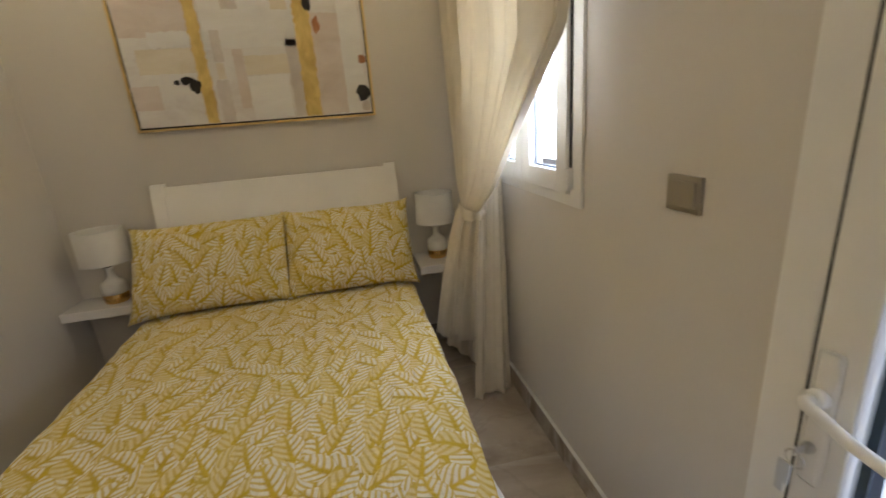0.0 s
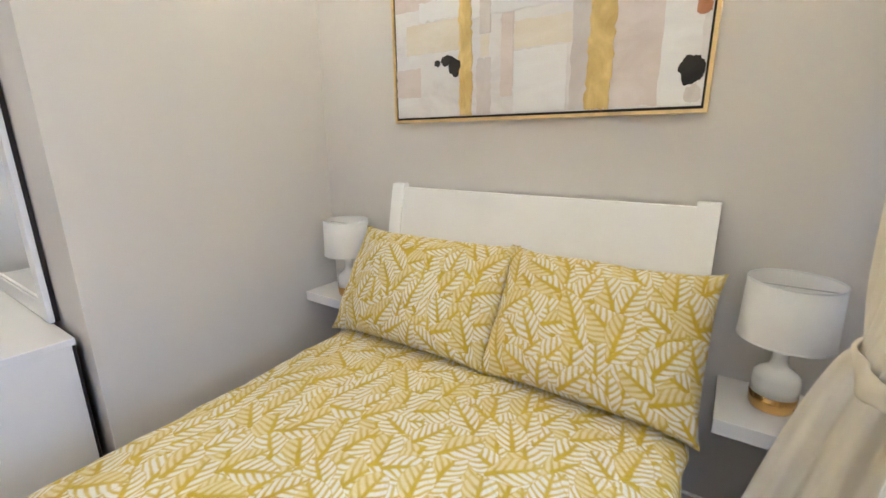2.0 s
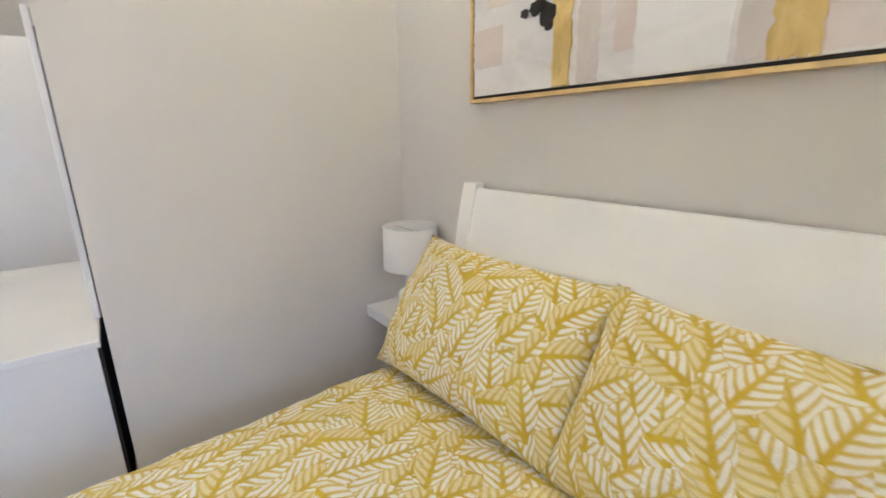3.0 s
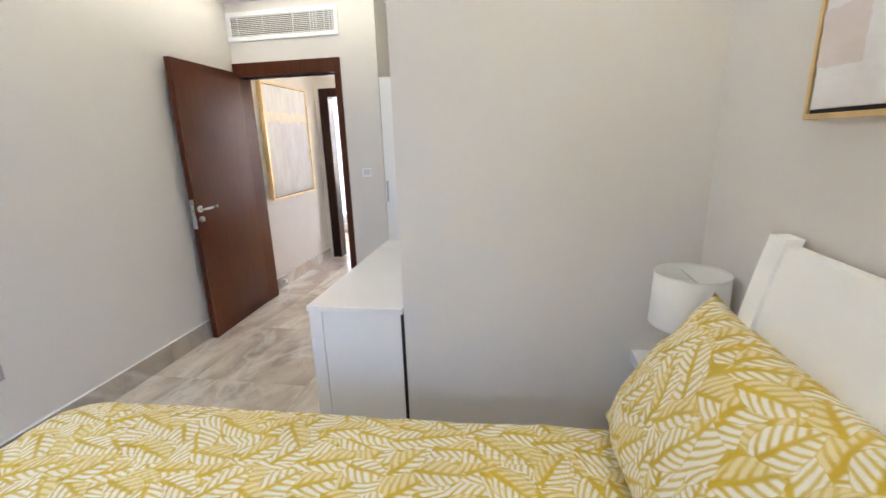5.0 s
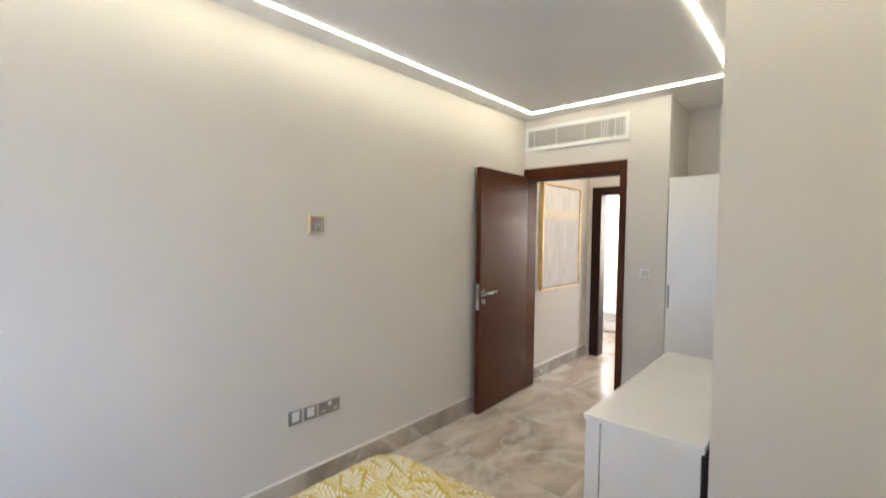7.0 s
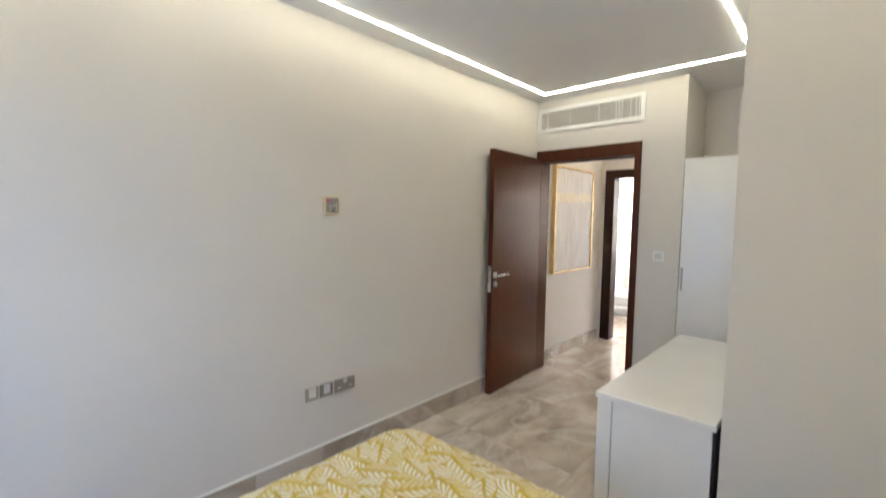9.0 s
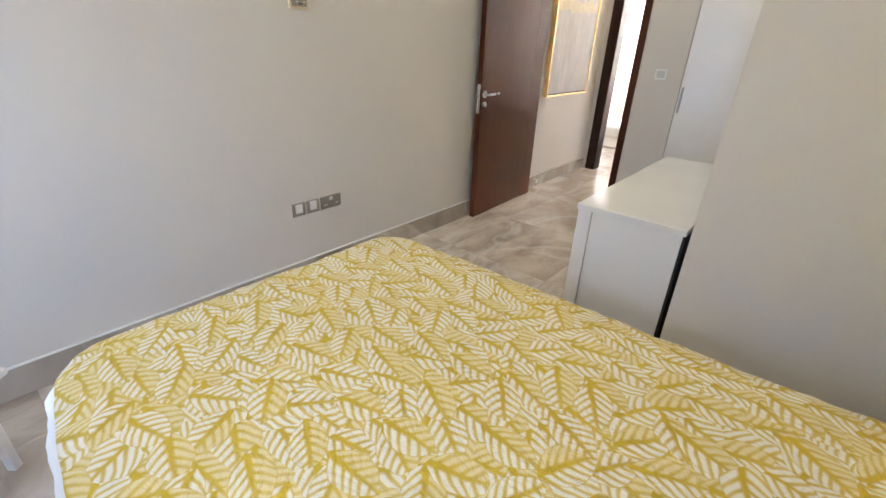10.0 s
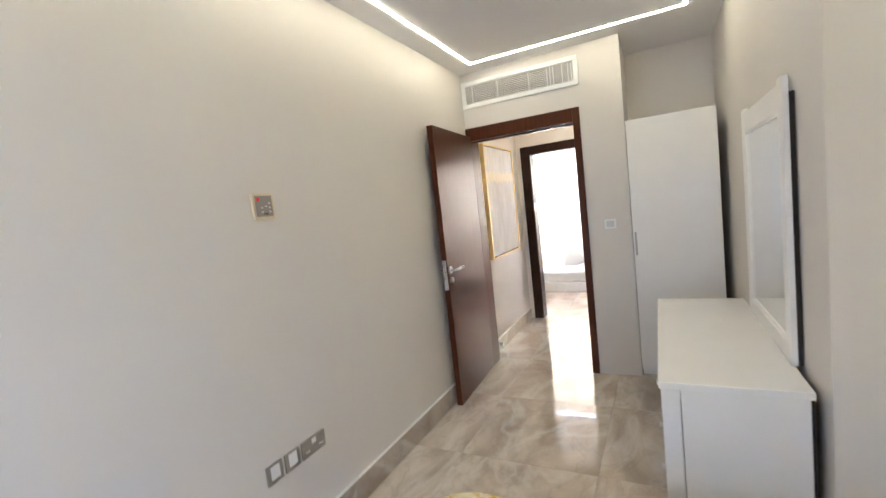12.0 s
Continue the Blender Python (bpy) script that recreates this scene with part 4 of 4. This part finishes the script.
for hz in (1.20, 1.95):
    part("hinge", boxes((XE - 0.034, XE - 0.012, 3.678, 3.700, hz, hz + 0.075), bevel=0.004), PVC, s1)

# ---- balcony door ----
bd = thing("door_2", (XE, 2.46, 0), "white glazed balcony door with curved lever handle", "door", "", "structure")
part("door_trim", boxes((XE - 0.014, XE, 2.849, 2.928, 0, 2.20), (XE - 0.014, XE, 1.988, 2.078, 0, 2.20), (XE - 0.014, XE, 2.078, 2.849, 2.105, 2.20), bevel=0.003), PVC, bd)
part("door_jamb", boxes((XE + 0.02, XE + 0.1, GD[1] - 0.05, GD[1], 0, GD[2]), (XE + 0.02, XE + 0.1, GD[0], GD[0] + 0.05, 0, GD[2]), (XE + 0.02, XE + 0.1, GD[0] + 0.05, GD[1] - 0.05, GD[2] - 0.05, GD[2])), PVC, bd)
lf = part("door_leaf", boxes((XE - 0.022, XE + 0.04, 2.766, 2.842, 0.02, 2.10), (XE - 0.022, XE + 0.04, 2.083, 2.155, 0.02, 2.10),
                             (XE - 0.022, XE + 0.04, 2.155, 2.766, 0.02, 0.14), (XE - 0.022, XE + 0.04, 2.155, 2.766, 2.0, 2.10), bevel=0.004), PVC, bd)
g = part("pane", box(XE + 0.006, XE + 0.014, 2.155, 2.766, 0.14, 2.0), GLASS, lf)
g.visible_shadow = False
part("seal", boxes((XE - 0.004, XE, 2.74, 2.756, 0.14, 2.0), (XE - 0.004, XE, 2.165, 2.175, 0.14, 2.0)), RUBBER, lf)
part("gap_seal", box(XE - 0.018, XE - 0.0145, 2.843, 2.848, 0.02, 2.10), BLACK, bd)
hx = XE - 0.022
pl = box(hx - 0.012, hx, 2.792, 2.828, 0.80, 1.06, 0.010, seg=3)
part("handle_plate", pl, PVC, lf, "rounded white handle plate")
arc = [(hx - 0.01, 2.812, 0.975), (hx - 0.045, 2.812, 0.975), (hx - 0.050, 2.805, 0.975), (hx - 0.052, 2.78, 0.970), (hx - 0.052, 2.74, 0.958), (hx - 0.046, 2.72, 0.950), (hx - 0.046, 2.685, 0.946), (hx - 0.035, 2.665, 0.945)]
part("door_handle", tube(arc, 0.0105, 14), PVC, lf, "curved white lever handle", True)
part("handle_hub", tube([(hx - 0.008, 2.812, 0.975), (hx - 0.030, 2.812, 0.975)], 0.017, 20), PVC, lf, "", True)
part("lock_cylinder", tube([(hx - 0.006, 2.812, 0.875), (hx - 0.022, 2.812, 0.875)], 0.010, 16), STEEL, lf)
keys = thing("key_bunch", (hx - 0.03, 2.812, 0.86), "small steel keys on a ring hanging from the lock", "keys")
part("key", box(hx - 0.048, hx - 0.018, 2.811, 2.813, 0.866, 0.884, 0.0006), STEEL, keys)
part("key_ring", tube([(hx - 0.042 + 0.0, 2.812 + 0.016 * math.sin(a), 0.858 + 0.016 * math.cos(a)) for a in np.linspace(0, 2 * math.pi, 25)], 0.0014, 6, False), STEEL, keys)
part("key", box(hx - 0.047, hx - 0.044, 2.812, 2.83, 0.80, 0.845, 0.001), STEEL, keys)
part("key", box(hx - 0.043, hx - 0.040, 2.822, 2.838, 0.775, 0.84, 0.001), STEEL, keys)

# switch by the balcony door
sw = thing("light_switch", (XE, 3.172, 1.22), "bronze-grey metal light switch beside the window", "switch")
part("plate", box(XE - 0.010, XE, 3.131, 3.234, 1.218, 1.302, 0.002), NICKEL, sw)
part("rocker", box(XE - 0.014, XE - 0.010, 3.144, 3.221, 1.23, 1.29, 0.002), NICKEL, sw)

# ---- curtain, tied back ----
TIE = 1.01


def curtain_fn(s, t):
    """The gathered upper part, from the rail down to the tie."""
    z = 2.645 + (TIE - 2.645) * t
    h = z - TIE
    pinch = math.exp(-(h / 0.08) ** 2)
    yl, yr = 4.60 + 0.29 * h - 0.085 * pinch, max(4.28 - 1.27 * h + 0.05 * pinch, 3.45 - 0.03 * h)
    x = 0.635 + 0.06 * min(1, h) + 0.03 * s - 0.06 * s * min(1, 1.5 * h)
    amp = 0.04 * min(1, 0.30 + h * 0.8)
    fold = math.sin(2 * math.pi * (7 * s + 0.35 * math.sin(5 * s))) + 0.4 * math.sin(2 * math.pi * 17 * s + 1.0)
    near = math.exp(-((z - TIE) / 0.10) ** 2)
    y = yl + (yr - yl) * s
    return Vector((x + amp * fold * (1 - 0.4 * near) - 0.03 * near * math.sin(math.pi * s), y + 0.012 * math.sin(9 * s + z * 4), z))


def tail(a0, a1, b0, b1, folds, depth, phase, flare):
    """Loose cloth that hangs from the line a0-a1 to the hem b0-b1."""
    a0, a1, b0, b1 = Vector(a0), Vector(a1), Vector(b0), Vector(b1)

    def fn(s, t):
        k = t ** flare
        top, low = a0.lerp(a1, s), b0.lerp(b1, s)
        p = Vector((top.x + (low.x - top.x) * k, top.y + (low.y - top.y) * k, top.z + (low.z - top.z) * t))
        d = (b1 - b0)
        side = Vector((d.y, -d.x, 0)).normalized()
        wave = math.sin(2 * math.pi * folds * s + phase) + 0.45 * math.sin(2 * math.pi * (2.3 * folds * s) + 2 * phase + 1.5 * t)
        p += side * depth * wave * (0.45 + 0.55 * t)
        p.z += 0.012 * math.sin(2 * math.pi * folds * s + phase + 1.0) * t
        return p
    return sheet(60, 40, fn)


cur = thing("curtain", (0.70, 4.4, 0.02), "cream sheer curtain tied back beside the window", "curtain")
for nm, bm in (("cloth", sheet(150, 70, curtain_fn)),
               ("tail", tail((0.61, 4.51, 1.02), (0.70, 4.34, 1.02), (0.456, 4.625, 0.245), (0.68, 4.43, 0.235), 2.2, 0.020, 0.4, 0.75)),
               ("lining_tail", tail((0.635, 4.51, 1.02), (0.71, 4.38, 1.02), (0.50, 4.60, 0.185), (0.69, 4.55, 0.015), 2.6, 0.014, 2.0, 0.8)),
               ("wall_side_tail", tail((0.665, 4.335, 1.03), (0.797, 4.345, 1.17), (0.562, 4.262, 0.012), (0.787, 4.287, 0.012), 1.6, 0.022, 1.1, 0.85))):
    cl = part(nm, bm, SHEER, cur)
    cl.modifiers.new("thickness", "SOLIDIFY").thickness = 0.0015


def tie_band(s, t):
    """A crumpled band of the same cloth wound round the gathered curtain."""
    a = 2 * math.pi * s
    r = 1.0 + 0.10 * math.sin(5 * a + 3 * t) + 0.05 * math.sin(11 * a) + 0.12 * math.sin(math.pi * t)
    return Vector((0.662 + 0.056 * r * math.cos(a), 4.425 + 0.098 * r * math.sin(a), TIE + 0.03 - 0.055 * t + 0.014 * math.sin(a) + 0.006 * math.sin(3 * a)))


tie = part("tieback", sheet(72, 8, tie_band), SHEER, cur, "crumpled fabric tieback")
tie.modifiers.new("thickness", "SOLIDIFY").thickness = 0.003
part("rail", box(0.66, 0.74, 3.2, 4.98, 2.62, ZC), PVC, cur)
hook = thing("tieback_hook", (XE, 4.356, 1.155), "small white tieback hook on the wall", "hook")
part("plate", box(XE - 0.012, XE, 4.330, 4.384, 1.158, 1.234, 0.003), PVC, hook)
part("peg", tube([(XE - 0.01, 4.356, 1.20), (XE - 0.03, 4.356, 1.20)], 0.006), STEEL, hook)

# ---- white stool in the corner ----
st = thing("stool", (0.575, 2.30, 0), "small square white stool by the balcony door", "stool")


def turned_box(hx0, hx1, hy0, hy1, z0, z1, bev):
    bm = box(hx0, hx1, hy0, hy1, z0, z1, bev)
    bmesh.ops.transform(bm, verts=bm.verts, matrix=pose(0.575, 2.30, 0, 0, 0, 43))
    return bm


part("seat", turned_box(-0.145, 0.145, -0.145, 0.145, 0.372, 0.40, 0.012), WHITE_WOOD, st)
for x, y in ((-0.09, -0.09), (0.06, -0.09), (-0.09, 0.06), (0.06, 0.06)):
    part("leg", turned_box(x, x + 0.03, y, y + 0.03, 0.0, 0.372, 0.003), WHITE_WOOD, st)
part("shelf", turned_box(-0.085, 0.085, -0.085, 0.085, 0.12, 0.135, 0.003), WHITE_WOOD, st)

# ---- west wall: vent and switch ----
vent = thing("air_vent", (XW, 2.31, 2.353), "white rectangular air grille with thin slats above the door", "vent")
VY0, VY1, VZ0, VZ1 = 1.874, 2.866, 2.351, 2.575
part("frame", boxes((XW, XW + 0.014, VY0, VY1, VZ0, VZ0 + 0.035), (XW, XW + 0.014, VY0, VY1, VZ1 - 0.035, VZ1),
                    (XW, XW + 0.014, VY0, VY0 + 0.035, VZ0 + 0.035, VZ1 - 0.035), (XW, XW + 0.014, VY1 - 0.035, VY1, VZ0 + 0.035, VZ1 - 0.035), bevel=0.002), PVC, vent)
# flat brown sheet on the wall behind the slats
part("backing", box(XW, XW + 0.002, VY0 + 0.035, VY1 - 0.035, VZ0 + 0.035, VZ1 - 0.035), plain("brown_vent_back", (0.23, 0.18, 0.13), 0.8), vent)
n_sl = 11
for i in range(n_sl):
    z = VZ0 + 0.042 + (VZ1 - VZ0 - 0.084) * i / (n_sl - 1)
    bm = box(-0.001, 0.001, VY0 + 0.035, VY1 - 0.035, -0.0036, 0.0036)
    bmesh.ops.transform(bm, verts=bm.verts, matrix=Matrix.Translation((XW + 0.009, 0, z)) @ Matrix.Rotation(radians(35), 4, "Y"))
    part("slat", bm, PVC, vent)
for y in [VY0 + 0.10, VY0 + 0.33, VY0 + 0.60, VY1 - 0.24, VY1 - 0.215, VY1 - 0.19, VY1 - 0.12, VY1 - 0.075, VY1 - 0.05]:
    part("upright", box(XW + 0.003, XW + 0.006, y - 0.004, y + 0.004, VZ0 + 0.035, VZ1 - 0.035), PVC, vent)

sw2 = thing("light_switch", (XW, 3.019, 1.2), "white light switch beside the wardrobe", "switch")
part("plate", box(XW, XW + 0.009, 2.977, 3.061, 1.20, 1.275, 0.002), PVC, sw2)
part("rocker", box(XW + 0.009, XW + 0.013, 2.990, 3.048, 1.213, 1.262, 0.002), plain("pale_grey_rocker", (0.62, 0.62, 0.60), 0.3), sw2)

# ---- south wall: thermostat and sockets ----
th = thing("thermostat", (-1.1195, YS, 1.55), "beige wall controller with grey keypad and red mark", "thermostat")
part("case", box(-1.1695, -1.0645, YS, YS + 0.016, 1.535, 1.645, 0.004), KEEPER, th)
part("keypad", box(-1.1595, -1.0745, YS + 0.016, YS + 0.019, 1.548, 1.636, 0.002), GREYPAD, th)
part("mark", box(-1.0945, -1.0805, YS + 0.019, YS + 0.0205, 1.612, 1.627), RED, th, "red printed mark")
for bx, bz in ((-1.1045, 1.585), (-1.1245, 1.590), (-1.1445, 1.603), (-1.1445, 1.585), (-1.1445, 1.568), (-1.1045, 1.568)):
    part("button", box(bx - 0.005, bx + 0.005, YS + 0.019, YS + 0.021, bz - 0.003, bz + 0.003, 0.0008), LACQUER, th)
part("slot", box(-1.1315, -1.1115, YS + 0.019, YS + 0.0205, 1.556, 1.562), BLACK, th)


def wall_plate(x0, x1, z0, z1, label):
    w = thing("wall_socket", ((x0 + x1) / 2, YS, z0), label, "socket", "wall sockets")
    part("plate", box(x0, x1, YS, YS + 0.009, z0, z1, 0.002), NICKEL, w)
    return w


a = wall_plate(-1.0225, -0.9405, 0.4390, 0.5190, "satin metal blank wall plate with white insert")
part("insert", box(-1.0045, -0.9585, YS + 0.009, YS + 0.012, 0.4570, 0.5140, 0.002), PVC, a)
a = wall_plate(-1.1195, -1.0375, 0.4390, 0.5190, "satin metal blank wall plate with white insert")
part("insert", box(-1.1015, -1.0555, YS + 0.009, YS + 0.012, 0.4570, 0.5140, 0.002), PVC, a)
a = wall_plate(-1.2805, -1.1355, 0.4390, 0.5190, "satin metal double wall socket with white switches")
part("rocker", box(-1.2195, -1.1955, YS + 0.009, YS + 0.013, 0.4890, 0.5120, 0.001), PVC, a)
for hx_ in (-1.2495, -1.1655):
    part("outlet", box(hx_ - 0.012, hx_ + 0.012, YS + 0.009, YS + 0.0105, 0.4610, 0.4680), PVC, a)

# ---- led lines in the ceiling ----
o = 0.225
ring = [(XW + o, YS + 0.192), (XE - o, YS + 0.192), (XE - o, YN - o), (XP + o, YN - o), (XP + o, YM - o), (XW + o, YM - o)]
led = thing("ceiling_light", (-1.0, 2.8, ZC), "continuous warm white led line set in the ceiling", "ceiling light")
for (xa, ya), (xb, yb) in zip(ring, ring[1:] + ring[:1]):
    h = 0.0095
    x0, x1, y0, y1 = min(xa, xb) - h, max(xa, xb) + h, min(ya, yb) - h, max(ya, yb) + h
    if ya == yb:
        x0, x1 = x0 + 2 * h, x1 - 2 * h
    part("diffuser", box(x0, x1, y0, y1, ZC - 0.006, ZC - 0.001, 0.002), LED, led, "glowing white diffuser strip")

# assumed lamp, out of view, added to light the hall walls
hall_fill = thing("hall_fill_light", (-4.3, 2.4, 2.40), "assumed led line in the hall ceiling, added to brighten the hall", "ceiling light")
part("diffuser", box(-4.9, -3.75, 2.46, 2.50, 2.382, 2.399, 0.004), FILL_HALL, hall_fill)

# ---- floor tiles ----
TS = 0.80
tile_mesh = {}
for i in range(-11, 3):
    for j in range(-1, 6):
        x0, y0 = i * TS + 0.35, j * TS + 0.60
        x1, y1 = min(x0 + TS, XE + 0.19), min(y0 + TS, YN + 0.19)
        if x1 <= x0 + 0.01 or y1 <= y0 + 0.01 or (x1 < XH - 0.2 and y1 < 0.6) or (x1 < XP - 0.3 and y0 > 4.6):
            continue
        key = (round(x1 - x0, 3), round(y1 - y0, 3))
        if key not in tile_mesh:
            bm = box(0.0006, key[0] - 0.0006, 0.0006, key[1] - 0.0006, -0.01, 0.0, 0.0004, seg=1)
            me = bpy.data.meshes.new("tile")
            bm.to_mesh(me)
            bm.free()
            me.materials.append(TILE)
            tile_mesh[key] = me
        if x0 > XH and y1 < YSH - 0.1:
            continue
        t_ = new("tile", tile_mesh[key])
        t_.location = (x0, y0, 0)
        t_.parent = floor
